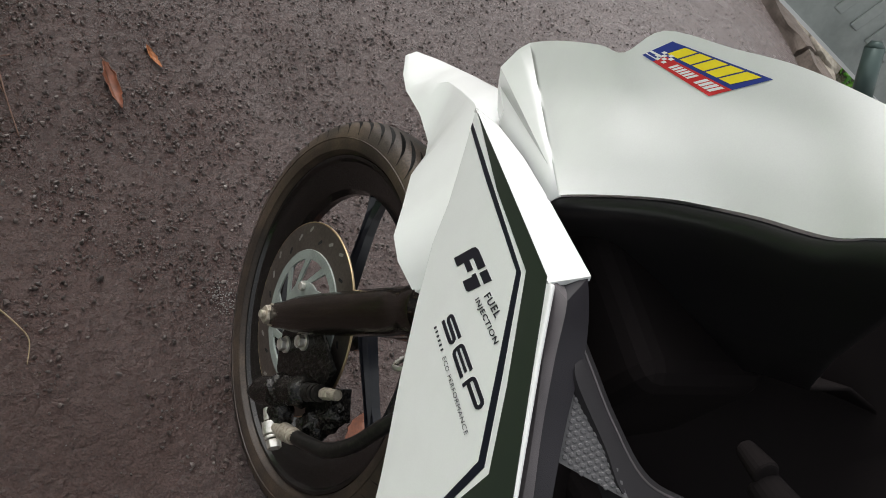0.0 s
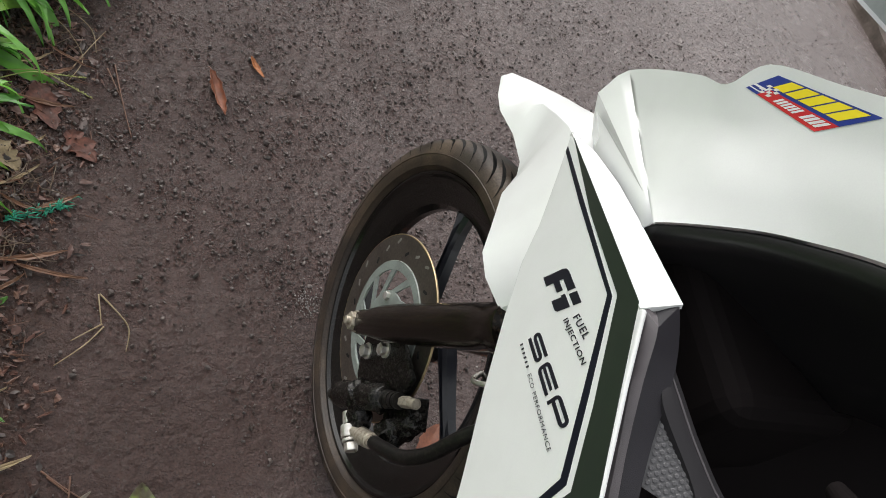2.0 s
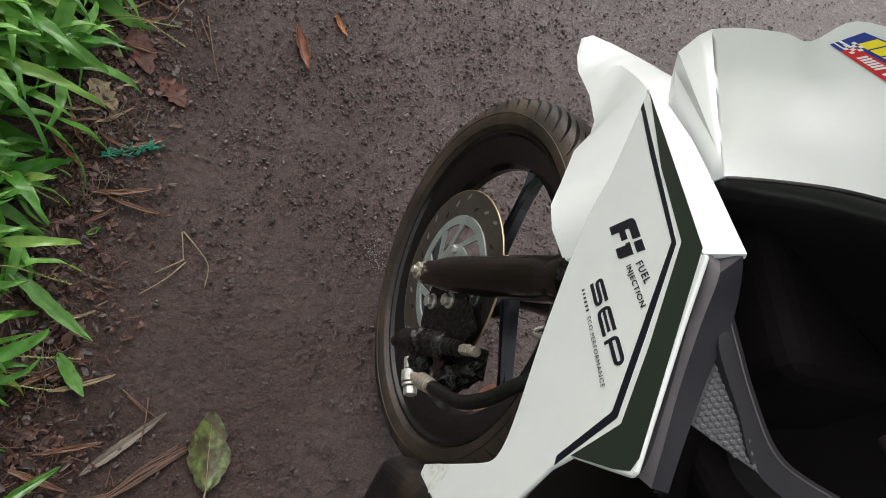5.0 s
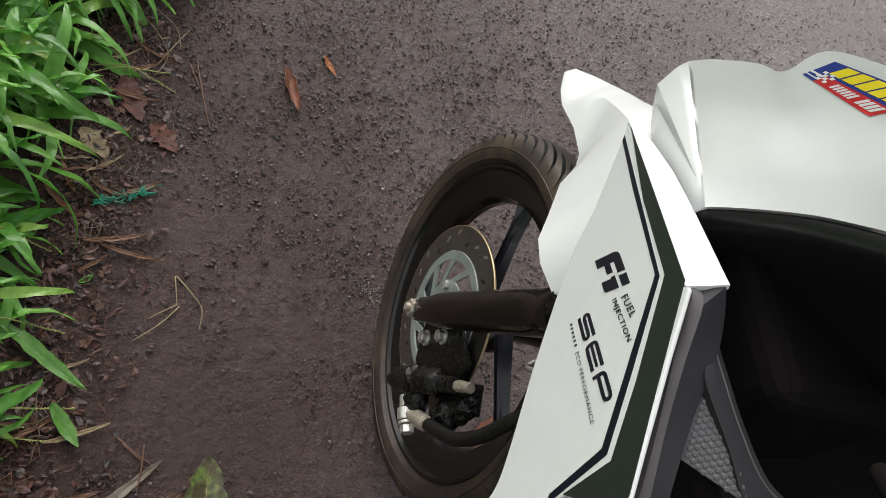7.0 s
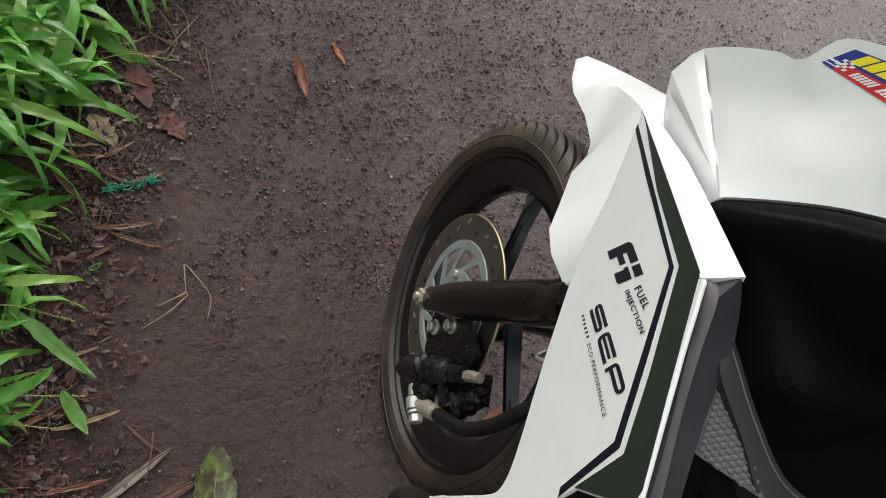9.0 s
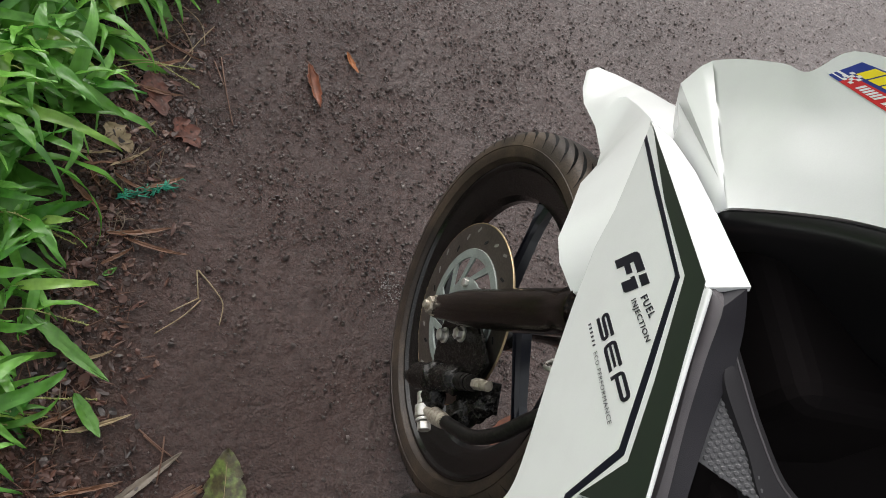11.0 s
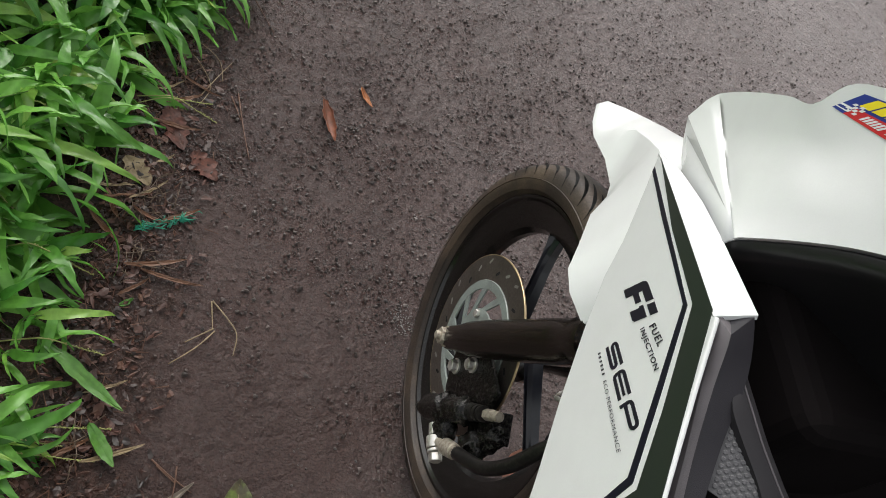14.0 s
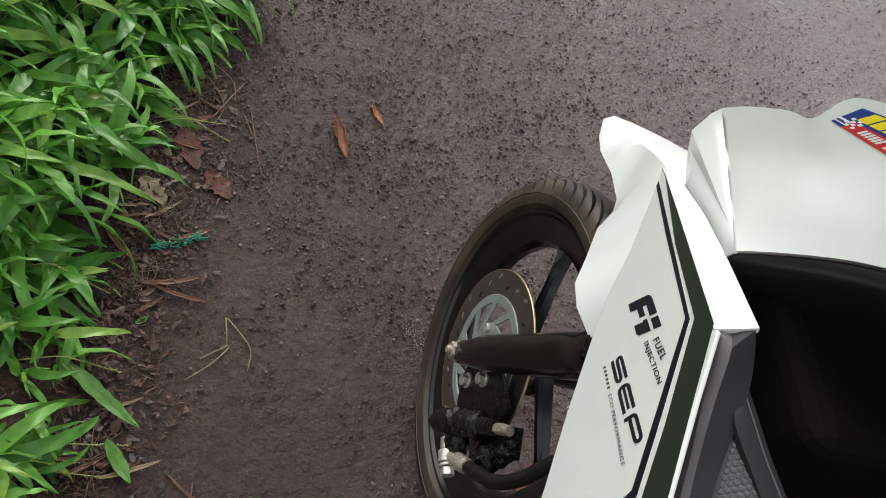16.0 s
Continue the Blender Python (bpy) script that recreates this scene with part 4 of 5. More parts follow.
draped("white_mark", [rect(0.36 + 0.05 * k, 0.70, 0.395 + 0.05 * k, 0.92, 0.01) for k in range(6)] + [rect(0.72 + 0.06 * k, 0.68, 0.765 + 0.06 * k, 0.92, 0.01) for k in range(4)], white_decal, sticker, 0.0011, "white bars", 2)

# trim bar along the panel, rib and embossed insert
trim_a = [(-0.128, -0.240, 0.802), (-0.138, -0.286, 0.782), (-0.146, -0.328, 0.763), (-0.156, -0.366, 0.747), (-0.160, -0.378, 0.738)]
trim_b = [(-0.122, -0.253, 0.804), (-0.130, -0.286, 0.786), (-0.138, -0.324, 0.766), (-0.147, -0.362, 0.751), (-0.153, -0.385, 0.742)]
trim_c = [(-0.100, -0.236, 0.808), (-0.110, -0.279, 0.798), (-0.125, -0.322, 0.776), (-0.140, -0.364, 0.760), (-0.146, -0.389, 0.748)]
rib_a = [(-0.114, -0.284, 0.792), (-0.121, -0.301, 0.789), (-0.109, -0.344, 0.784), (-0.100, -0.377, 0.780), (-0.066, -0.401, 0.781), (-0.030, -0.432, 0.796)]
rib_b = [(-0.112, -0.278, 0.795), (-0.107, -0.297, 0.792), (-0.098, -0.329, 0.787), (-0.083, -0.365, 0.783), (-0.056, -0.383, 0.784), (-0.020, -0.405, 0.798)]
insert_corners = [(-0.118, -0.297, 0.787), (-0.131, -0.346, 0.762), (-0.100, -0.379, 0.782)]
bm = bmesh.new()
tuck = Vector((0.005, 0.010, -0.011))
a0, c0 = Vector(trim_a[0]), Vector(trim_c[0])
ta = spline([a0 + tuck] + trim_a, 4)
tb = spline([a0.lerp(c0, 0.45) + tuck] + [Vector(p) + Vector((-0.003, -0.001, 0.002)) for p in trim_b], 4)
tc = spline([c0 + tuck] + trim_c, 4)
loft(bm, [[p + Vector((0.0, 0.004, -0.012)) for p in ta], ta, tb])
trim = solid(part("leg_shield_trim", bm, grey_plastic, motorcycle, "dark grey textured plastic trim bar", True), 0.003)
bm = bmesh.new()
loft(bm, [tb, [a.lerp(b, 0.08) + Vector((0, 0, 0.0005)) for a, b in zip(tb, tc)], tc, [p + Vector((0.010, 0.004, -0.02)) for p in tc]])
flank = solid(part("trim_flank", bm, shaded_grey_plastic, trim, "inner flank of the trim bar, darkened for its shade", True), 0.003)
flank.data.set_sharp_from_angle(angle=radians(40))
bm = bmesh.new()
tube(bm, [Vector(p) + Vector((-0.0002, 0, -0.0001)) for p in trim_b], 0.0007, 8)
part("trim_edge", bm, grey_plastic, trim, "rounded edge of the trim bar", True)
bm = bmesh.new()
ra, rb = (spline(v, 5) for v in (rib_a, rib_b))
rc = [p + Vector((0.0075, 0.003, -0.002)) for p in rb]
loft(bm, [[p + Vector((0.004, 0, -0.02)) for p in ra], ra, [a.lerp(b, 0.5) + Vector((-0.0008, 0, 0.0008)) for a, b in zip(ra, rb)], rb, rc, [p + Vector((0.006, 0, -0.035)) for p in rc]])
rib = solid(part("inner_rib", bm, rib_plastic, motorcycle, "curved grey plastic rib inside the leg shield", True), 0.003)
rib.data.set_sharp_from_angle(angle=radians(25))
# the ridge's highlight is painted as a thin tube of lighter grey
bm = bmesh.new()
tube(bm, rb[::5], 0.0008, 8)
part("rib_edge_highlight", bm, grey_plastic, rib, "rounded rib edge, highlight put into a lighter grey", True)
ia, ib, ic = (Vector(p) for p in insert_corners)
i_n = (ib - ia).cross(ic - ia).normalized()
if i_n.z < 0:
    i_n = -i_n
bm = bmesh.new()
tri3 = [ia, ib, ic]
top3 = [bm.verts.new(p - i_n * 0.002) for p in tri3]
low3 = [bm.verts.new(p - i_n * 0.005) for p in tri3]
bm.faces.new(top3)
bm.faces.new(low3[::-1])
for i in range(3):
    bm.faces.new((top3[i], low3[i], low3[(i + 1) % 3], top3[(i + 1) % 3]))
insert = part("embossed_insert", bm, mesh_plastic, motorcycle, "grey insert embossed with hexagon dots")
e1 = (ib - ia).normalized()
e2 = i_n.cross(e1)
bm = bmesh.new()
for r in range(-20, 24):
    for c in range(-20, 24):
        p = ia + e1 * (c * 0.0046 + (r % 2) * 0.0023) + e2 * (r * 0.0040)
        w = [((tri3[(i + 1) % 3] - tri3[i]).cross(p - tri3[i])).dot(i_n) for i in range(3)]
        if all(v > 2e-5 for v in w) or all(v < -2e-5 for v in w):
            bmesh.ops.create_cone(bm, cap_ends=True, segments=6, radius1=0.0020, radius2=0.0012, depth=0.0005, matrix=Matrix.Translation(p - i_n * 0.0014) @ i_n.to_track_quat("Z", "Y").to_matrix().to_4x4())
dots = part("hexagon_dots", bm, mesh_plastic, insert)
dots["kind"] = "stuff"

# black inner cover: hangs from the cowl's lower edge, crosses the machine and rises to the far side
bm = bmesh.new()
low_in = [p + Vector((0.004, 0.002, -0.005)) for p in low[10:]]
rows = [low_in]
for dx, dy, dz in ((0.010, -0.004, -0.020), (0.045, 0.0, -0.05), (0.09, 0.0, -0.12), (0.14, 0.0, -0.17), (0.20, 0.0, -0.17), (0.27, -0.01, -0.19), (0.34, -0.02, -0.22)):
    rows.append([p + Vector((dx, dy, dz)) for p in low_in])
loft(bm, rows[:5])
inner_cover = solid(part("inner_cover", bm, black_plastic, motorcycle, "smooth black inner cover under the cowl", True), 0.003, crisp=False)
# far half of the same cover; a duller black carries its shade
bm = bmesh.new()
loft(bm, rows[4:])
solid(part("inner_cover_floor", bm, matt_black, motorcycle, "floor of the inner cover, shade put into a duller black", True), 0.003, crisp=False)
bm = bmesh.new()
wall = [(-0.095, -0.232, 0.800), (-0.108, -0.275, 0.785), (-0.118, -0.31, 0.765), (-0.13, -0.35, 0.745), (-0.14, -0.38, 0.735), (-0.13, -0.46, 0.70), (-0.1, -0.62, 0.66)]
wl_ = spline(wall, 4)
rows = [wl_]
for f, dz in ((0.1, -0.03), (0.22, -0.07), (0.36, -0.10), (0.5, -0.11), (0.7, -0.09), (0.88, -0.05), (1.0, 0.02), (1.08, 0.10), (1.12, 0.20), (1.14, 0.30)):
    rows.append([p.lerp(mirrored(p), f) + Vector((0, 0, dz)) for p in wl_])
loft(bm, rows)
shield_back = solid(part("leg_shield_back", bm, matt_black, motorcycle, "black back of the leg shield", True), 0.003)
# filler boxes, added to keep gaps between the covers dark
bm = bmesh.new()
box(bm, (0.20, 0.36, 0.34), Matrix.Translation((0.05, -0.54, 0.44)))
box(bm, (0.16, 0.16, 0.16), Matrix.Translation((0.05, -0.22, 0.70)))
bevel(part("cover_gap_filler", bm, matt_black, motorcycle, "added dark boxes closing gaps between the covers"), 0.02, 3)
bm = bmesh.new()
plate(bm, [(-288, 650), (-300, 470), (-335, 380), (-335, 200), (-370, 60), (-760, 60), (-900, 420), (-900, 700), (-420, 700)], Matrix.Translation((-0.03, 0, 0)) @ to_side, 0.10)
frame_cover = bevel(part("frame_cover", bm, matt_black, motorcycle, "black frame and engine cover"), 0.012, 3)
bm = bmesh.new()
plate(bm, [(-226, 188), (-240, 168), (-300, 60), (-560, 55), (-600, 300), (-330, 372)], Matrix.Translation((-0.095, 0, 0)) @ to_side, 0.06)
belly = bevel(part("engine_guard", bm, guard_black, motorcycle, "scuffed black engine guard low behind the wheel"), 0.026, 5)
bm = bmesh.new()
rod(bm, (-0.0402, -0.3636, 0.8330), (-0.0481, -0.3854, 0.8452), 0.0062, 0.0092, 20)
rod(bm, (-0.0418, -0.3855, 0.8356), (-0.0424, -0.4166, 0.8461), 0.0105, 0.014, 20)
knob = bevel(part("hook_knob", bm, matt_black, motorcycle, "glossy black luggage hook knob"), 0.003, 3)

# number plate seen from behind, on its rod
plate_edge = [(0.188, 0.047, 0.918), (0.374, -0.012, 0.895)]
pa, pb = (Vector(p) for p in plate_edge)
px_ = (pb - pa).normalized()
py_ = Vector((0.16, 0.10, 0.98))
py_ = (py_ - px_ * py_.dot(px_)).normalized()
pz_ = px_.cross(py_)
plate_frame = Matrix((px_, py_, pz_)).transposed().to_4x4()
plate_frame.translation = pa
bm = bmesh.new()
plate(bm, [(-200, 4), (-196, 0), (231, 0), (235, 4), (235, 106), (231, 110), (-196, 110), (-200, 106)], plate_frame, 0.0015)
number_plate = bevel(part("number_plate", bm, plate_metal, motorcycle, "grey metal back of a number plate"), 0.0006, 2)
bm = bmesh.new()
plate(bm, [(-200, -1), (235, -1), (235, 2.5), (-200, 2.5)], plate_frame @ Matrix.Translation((0, 0, 0.002)), 0.005)
part("plate_lip", bm, white_decal, number_plate, "pale folded plate edge")
for k in range(6):
    bm = bmesh.new()
    plate(bm, [(-10 + k * 30, 30), (2 + k * 30, 30), (4 + k * 30, 52), (4 + k * 30, 74), (-8 + k * 30, 74)], plate_frame @ Matrix.Translation((0, 0, 0.0022)), 0.003)
    bevel(part("embossed_bar", bm, plate_metal, number_plate), 0.0012, 2)
bm = bmesh.new()
rod(bm, (0.288, -0.041, 0.905), (0.275, -0.010, 0.944), 0.0105, 0.0095, 24)
rod(bm, (0.275, -0.010, 0.944), (0.2735, -0.006, 0.949), 0.0095, 0.005, 24)
rod(bm, (0.290, -0.046, 0.899), (0.287, -0.039, 0.908), 0.012, n=24)
rod(bm, (0.288, -0.041, 0.905), (0.212, -0.096, 0.72), 0.009, n=20)
part("plate_rod", bm, rod_green, motorcycle, "grey-green tubular plate holder", True)

# ---------------------------------------------------------------- verge: grass plants
def leaf_material(name, dark, light, edge, rough=0.34, through=0.25):
    mat = bpy.data.materials.new(name)
    mat.use_nodes = True
    n, l = mat.node_tree.nodes, mat.node_tree.links
    b = n["Principled BSDF"]
    info = n.new("ShaderNodeObjectInfo")
    ramp = n.new("ShaderNodeValToRGB")
    ramp.color_ramp.elements[0].color = (*dark, 1)
    ramp.color_ramp.elements[1].position, ramp.color_ramp.elements[1].color = 0.9, (*light, 1)
    e = ramp.color_ramp.elements.new(1.0)
    e.color = (*edge, 1)
    l.new(info.outputs["Random"], ramp.inputs[0])
    co = n.new("ShaderNodeTexCoord")
    wave = n.new("ShaderNodeTexWave")
    wave.bands_direction = "X"
    wave.inputs["Scale"].default_value = 130.0
    wave.inputs["Distortion"].default_value = 0.6
    l.new(co.outputs["Object"], wave.inputs["Vector"])
    blot = n.new("ShaderNodeTexNoise")
    blot.inputs["Scale"].default_value = 45.0
    blot.inputs["Detail"].default_value = 6.0
    l.new(co.outputs["Object"], blot.inputs["Vector"])
    vary = n.new("ShaderNodeMapRange")
    vary.inputs["From Min"].default_value, vary.inputs["From Max"].default_value = 0.3, 0.75
    vary.inputs["To Min"].default_value, vary.inputs["To Max"].default_value = 0.75, 1.2
    l.new(blot.outputs["Fac"], vary.inputs["Value"])
    m = n.new("ShaderNodeMixRGB")
    m.blend_type = "MULTIPLY"
    m.inputs[0].default_value = 1.0
    l.new(ramp.outputs[0], m.inputs[1])
    l.new(vary.outputs[0], m.inputs[2])
    l.new(m.outputs[0], b.inputs["Base Color"])
    b.inputs["Roughness"].default_value = rough
    bump = n.new("ShaderNodeBump")
    bump.inputs["Strength"].default_value = 0.12
    bump.inputs["Distance"].default_value = 0.0006
    l.new(wave.outputs["Fac"], bump.inputs["Height"])
    l.new(bump.outputs[0], b.inputs["Normal"])
    tr = n.new("ShaderNodeBsdfTranslucent")
    l.new(m.outputs[0], tr.inputs["Color"])
    mx = n.new("ShaderNodeMixShader")
    mx.inputs[0].default_value = through
    l.new(b.outputs[0], mx.inputs[1])
    l.new(tr.outputs[0], mx.inputs[2])
    l.new(mx.outputs[0], n["Material Output"].inputs[0])
    return mat


grass_green = leaf_material("grass_leaf", (0.052, 0.195, 0.025), (0.185, 0.44, 0.070), (0.27, 0.42, 0.075), 0.26, 0.3)
stem_green = material("grass_stem", (0.10, 0.20, 0.04), 0.45, stain=(0.16, 0.2, 0.06), stain_scale=40)
spike_yellow = material("flowering_spike", (0.30, 0.33, 0.10), 0.6, stain=(0.36, 0.30, 0.14), stain_scale=60)


def blade_mesh(seed, length, width, arch, twist):
    """A folded, arching grass leaf that starts at the origin and runs along +y."""
    rng = random.Random(seed)
    verts, faces = [], []
    n, w = 14, 5
    y = z = 0.0
    slope = rng.uniform(0.45, 0.95)
    side = 0.0
    for i in range(n + 1):
        t = i / n
        wd = width * (min(1.0, (t + 0.06) * 4.5) ** 0.7) * (1 - t ** 1.7) ** 0.8 + 0.0004
        roll = twist * t
        for k in range(w):
            s = (k / (w - 1) - 0.5)
            fold = abs(s) * 0.30 * wd * (1 - 0.6 * t) + 0.0020 * math.sin(t * 17 + seed * 2.3 + s * 5)
            lx, lz = s * wd * math.cos(roll) - fold * math.sin(roll), s * wd * math.sin(roll) + fold * math.cos(roll)
            verts.append((side + lx, y, z + lz))
        step = length / n
        y += step * math.cos(slope)
        z += step * math.sin(slope)
        side += step * 0.25 * math.sin(t * 2.5 + seed) * rng.uniform(0.2, 1)
        slope -= arch / n * (0.5 + t)
    for i in range(n):
        for k in range(w - 1):
            a = i * w + k
            faces.append((a, a + 1, a + w + 1, a + w))
    me = bpy.data.meshes.new("leaf")
    me.from_pydata(verts, [], faces)
    me.materials.append(grass_green)
    for p in me.polygons:
        p.use_smooth = True
    return me


leaf_kinds = [blade_mesh(k, *v) for k, v in enumerate((
    (0.16, 0.027, 1.5, 0.3), (0.19, 0.030, 1.9, -0.4), (0.13, 0.029, 1.2, 0.5), (0.21, 0.026, 2.1, 0.2), (0.10, 0.030, 1.0, -0.3), (0.17, 0.023, 1.7, -0.6), (0.08, 0.027, 0.9, 0.2), (0.23, 0.029, 2.2, 0.4)))]


def grass_plant(x, y, heading, height, leaves, rng, size=1.0):
    z0 = ground_height(x, y)
    bm = bmesh.new()
    lean = rng.uniform(0.2, 0.9)
    pts = []
    for k in range(4):
        t = k / 3
        d = height * lean * t * t
        pts.append((math.cos(heading) * d, math.sin(heading) * d, height * t - 0.006))
    tube(bm, pts, 0.0022, 7, 0.5)
    plant = tagged(part("grass_plant", bm, stem_green, None, "", True), "lush green broad-leaved grass plant on the verge", "grass", "grass plants on the verge")
    plant.location = (x, y, z0)
    line = spline(pts, 6)
    for k in range(leaves):
        t = 0.1 + 0.9 * (k + rng.random() * 0.6) / leaves
        p = line[min(int(t * (len(line) - 1)), len(line) - 1)]
        leaf = new("leaf", leaf_kinds[rng.choice((0, 1, 2, 3, 4, 5, 6, 7) if t < 0.8 else (2, 4, 6, 0))])
        leaf.parent = plant
        leaf.location = p
        turn = heading - math.pi / 2 + rng.gauss(0, 1.25)
        leaf.rotation_euler = (rng.uniform(-0.55, 0.35), rng.uniform(-0.8, 0.8), turn)
        s = rng.uniform(0.55, 1.15) * size
        leaf.scale = (s * rng.uniform(0.8, 1.1), s, s)
    return plant


rng = random.Random(11)
count = 0
while count < 320:
    x, y = rng.uniform(-1.0, -0.5), rng.uniform(-0.55, 1.3)
    edge = -0.632 - 0.03 * math.sin(y * 11 + 1) + 0.10 * smooth_step(0.40, 0.78, y) - 0.035 * smooth_step(0.2, -0.05, y)
    if x > edge + rng.uniform(-0.03, 0.03):
        continue
    inner_side = smooth_step(edge, edge - 0.25, x)
    grass_plant(x, y, rng.gauss(-0.4, 0.6), 0.03 + 0.11 * inner_side * rng.uniform(0.5, 1.2) + rng.uniform(0, 0.03), rng.randint(5, 8), rng, 0.82 + 0.2 * smooth_step(0.02, 0.3, y) + 0.1 * smooth_step(0.5, 0.8, y))
    count += 1

for x, y, way, h in ((-0.62, 0.03, -0.2, 0.05), (-0.63, -0.03, 0.0, 0.04), (-0.61, -0.08, -0.3, 0.035), (-0.62, -0.14, 0.1, 0.03), (-0.60, -0.12, -0.6, 0.02), (-0.63, 0.10, -0.2, 0.05), (-0.60, -0.20, 0.0, 0.02), (-0.60, 0.06, -0.5, 0.04), (-0.61, 0.13, 0.2, 0.05), (-0.59, 0.00, 0.4, 0.03), (-0.59, -0.16, 0.5, 0.02)):
    grass_plant(x, y, way, h, 6, rng, 0.55)
for k in range(16):
    grass_plant(rng.uniform(3.55, 3.95), rng.uniform(0.9, 2.7), rng.gauss(3.0, 0.8), 0.08, 6, rng)


def verge_grass(count):
    """The mass of grass farther back along both sides of the road, beyond counting."""
    rv = np.random.default_rng(31)
    verts, faces = [], []
    while count:
        left = rv.random() < 0.75
        x, y = (-0.66 - rv.exponential(0.7), rv.uniform(-3.0, 6.0)) if left else (3.6 + rv.exponential(0.6), rv.uniform(-3.0, 7.0))
        if left and (-0.50 < y < 1.30) and x > -0.98:
            continue
        if left and y < -0.2 and x > -0.85:
            continue
        a, ln, w = rv.uniform(0, 6.28), rv.uniform(0.10, 0.24), rv.uniform(0.006, 0.011)
        c, s = math.cos(a), math.sin(a)
        z0 = ground_height(x, y)
        base = len(verts)
        for t in (0.0, 0.35, 0.7, 1.0):
            d, z = ln * 0.8 * t, ln * 0.9 * (t - 0.75 * t * t)
            ww = w * (1 - t ** 3) + 0.0005
            verts.append((x + c * d - s * ww, y + s * d + c * ww, z0 + z + 0.02 * t))
            verts.append((x + c * d + s * ww, y + s * d - c * ww, z0 + z + 0.02 * t))
        faces.extend([(base + k, base + k + 1, base + k + 3, base + k + 2) for k in (0, 2, 4)])
        count -= 1
    me = bpy.data.meshes.new("verge_grass")
    me.from_pydata(verts, [], faces)
    me.materials.append(grass_green)
    return tagged(new("verge_grass", me), "thick green grass farther along the road's verges", "grass", kind="stuff")


verge_grass(14000)


def grass_spike(a, b, height, n=26):
    """A flowering stalk, seeded along its outer half, leaning out over the road."""
    bm = bmesh.new()
    a, b = Vector((*a, ground_height(*a))), Vector((*b, ground_height(*b) + 0.006))
    m = a.lerp(b, 0.45) + Vector((0, 0, height))
    pts = [a, a.lerp(m, 0.6) + Vector((0, 0, 0.004)), m, m.lerp(b, 0.6), b]
    tube(bm, pts, 0.0011, 7, 0.6)
    line = spline(pts, 10)
    for k in range(n):
        p = line[int(len(line) * (0.5 + 0.49 * k / n))]
        o = Vector((rng.uniform(-1, 1), rng.uniform(-1, 1), rng.uniform(-0.2, 1))) * 0.0016
        bmesh.ops.create_icosphere(bm, subdivisions=1, radius=0.0013, matrix=Matrix.Translation(p + o))
    return tagged(part("grass_spike", bm, spike_yellow, None, "", True), "pale yellow-green flowering grass stalk leaning over the road", "grass stalk", "flowering stalks of the verge")


for a, b, h in (((-0.56, 0.50), (-0.415, 0.505), 0.03), ((-0.57, 0.47), (-0.43, 0.545), 0.02), ((-0.58, 0.93), (-0.36, 0.905), 0.04), ((-0.70, 0.13), (-0.545, 0.125), 0.05), ((-0.64, -0.005), (-0.503, 0.007), 0.03), ((-0.66, -0.165), (-0.48, -0.148), 0.02), ((-0.65, -0.15), (-0.525, -0.135), 0.03),
                ((-0.75, 0.33), (-0.60, 0.36), 0.10), ((-0.78, 0.6), (-0.62, 0.66), 0.10), ((-0.8, 0.22), (-0.63, 0.17), 0.09), ((-0.6, -0.13), (-0.47, -0.10), 0.02)):
    grass_spike(a, b, h)


# ---------------------------------------------------------------- litter on road and verge
def dead_leaf(name, base, tip, width, mat, lift, curl, label, category, seed, stalk=0.0, stalk_mat=None, cup=0.2, cluster="", ragged=0.12):
    """A fallen leaf lying on the ground from its base to its tip."""
    a, b = Vector((*base, 0)), Vector((*tip, 0))
    d = (b - a).normalized()
    s = Vector((-d.y, d.x, 0))
    length = (b - a).length
    verts, faces = [], []
    n, w = 16, 9
    for i in range(n + 1):
        t = i / n
        half = 0.5 * width * (math.sin(math.pi * t ** 0.85) ** 0.75) + 0.0006
        half *= 1 + 0.22 * noise.noise((t * 9, seed, 0)) + 0.12 * noise.noise((t * 23, seed, 4))
        for k in range(w):
            u = k / (w - 1) * 2 - 1
            torn = 1 + ragged * (noise.noise((t * 8, seed * 3, 9 if u > 0 else 2)) + noise.noise((t * 21, seed * 5, 7 if u > 0 else 1)))
            p = a + d * (length * t) + s * (half * torn * u * math.cos(cup * abs(u)))
            z = ground_height(p.x, p.y) + lift + abs(u) ** 1.6 * half * cup + 0.03 * curl * (t - 0.5) ** 2 + 0.0014 * noise.noise((t * 7, u * 3, seed)) - (0.0007 if k == w // 2 else 0)
            verts.append((p.x - a.x, p.y - a.y, z))
    for i in range(n):
        for k in range(w - 1):
            q = i * w + k
            faces.append((q, q + 1, q + w + 1, q + w))
    me = bpy.data.meshes.new(name)
    me.from_pydata(verts, [], faces)
    ob = tagged(part(name, me, mat, None, "", True), label, category, cluster)
    ob.location = (a.x, a.y, 0)
    solid(ob, 0.0005)
    if stalk:
        bm = bmesh.new()
        tube(bm, [(0.0, 0.0, verts[w // 2][2]), tuple(-d * stalk * 0.5 + s * 0.003 + Vector((0, 0, lift + 0.003))), tuple(-d * stalk + Vector((0, 0, lift + 0.001)))], 0.0014, 8, 0.8)
        part("leaf_stalk", bm, stalk_mat or mat, ob)
        bm = bmesh.new()
        rib_pts = [(verts[i * w + w // 2][0], verts[i * w + w // 2][1], verts[i * w + w // 2][2] + 0.0006) for i in range(0, n + 1, 3)]
        tube(bm, rib_pts, 0.0009, 6, 0.3)
        part("midrib", bm, stalk_mat or mat, ob)
    return ob


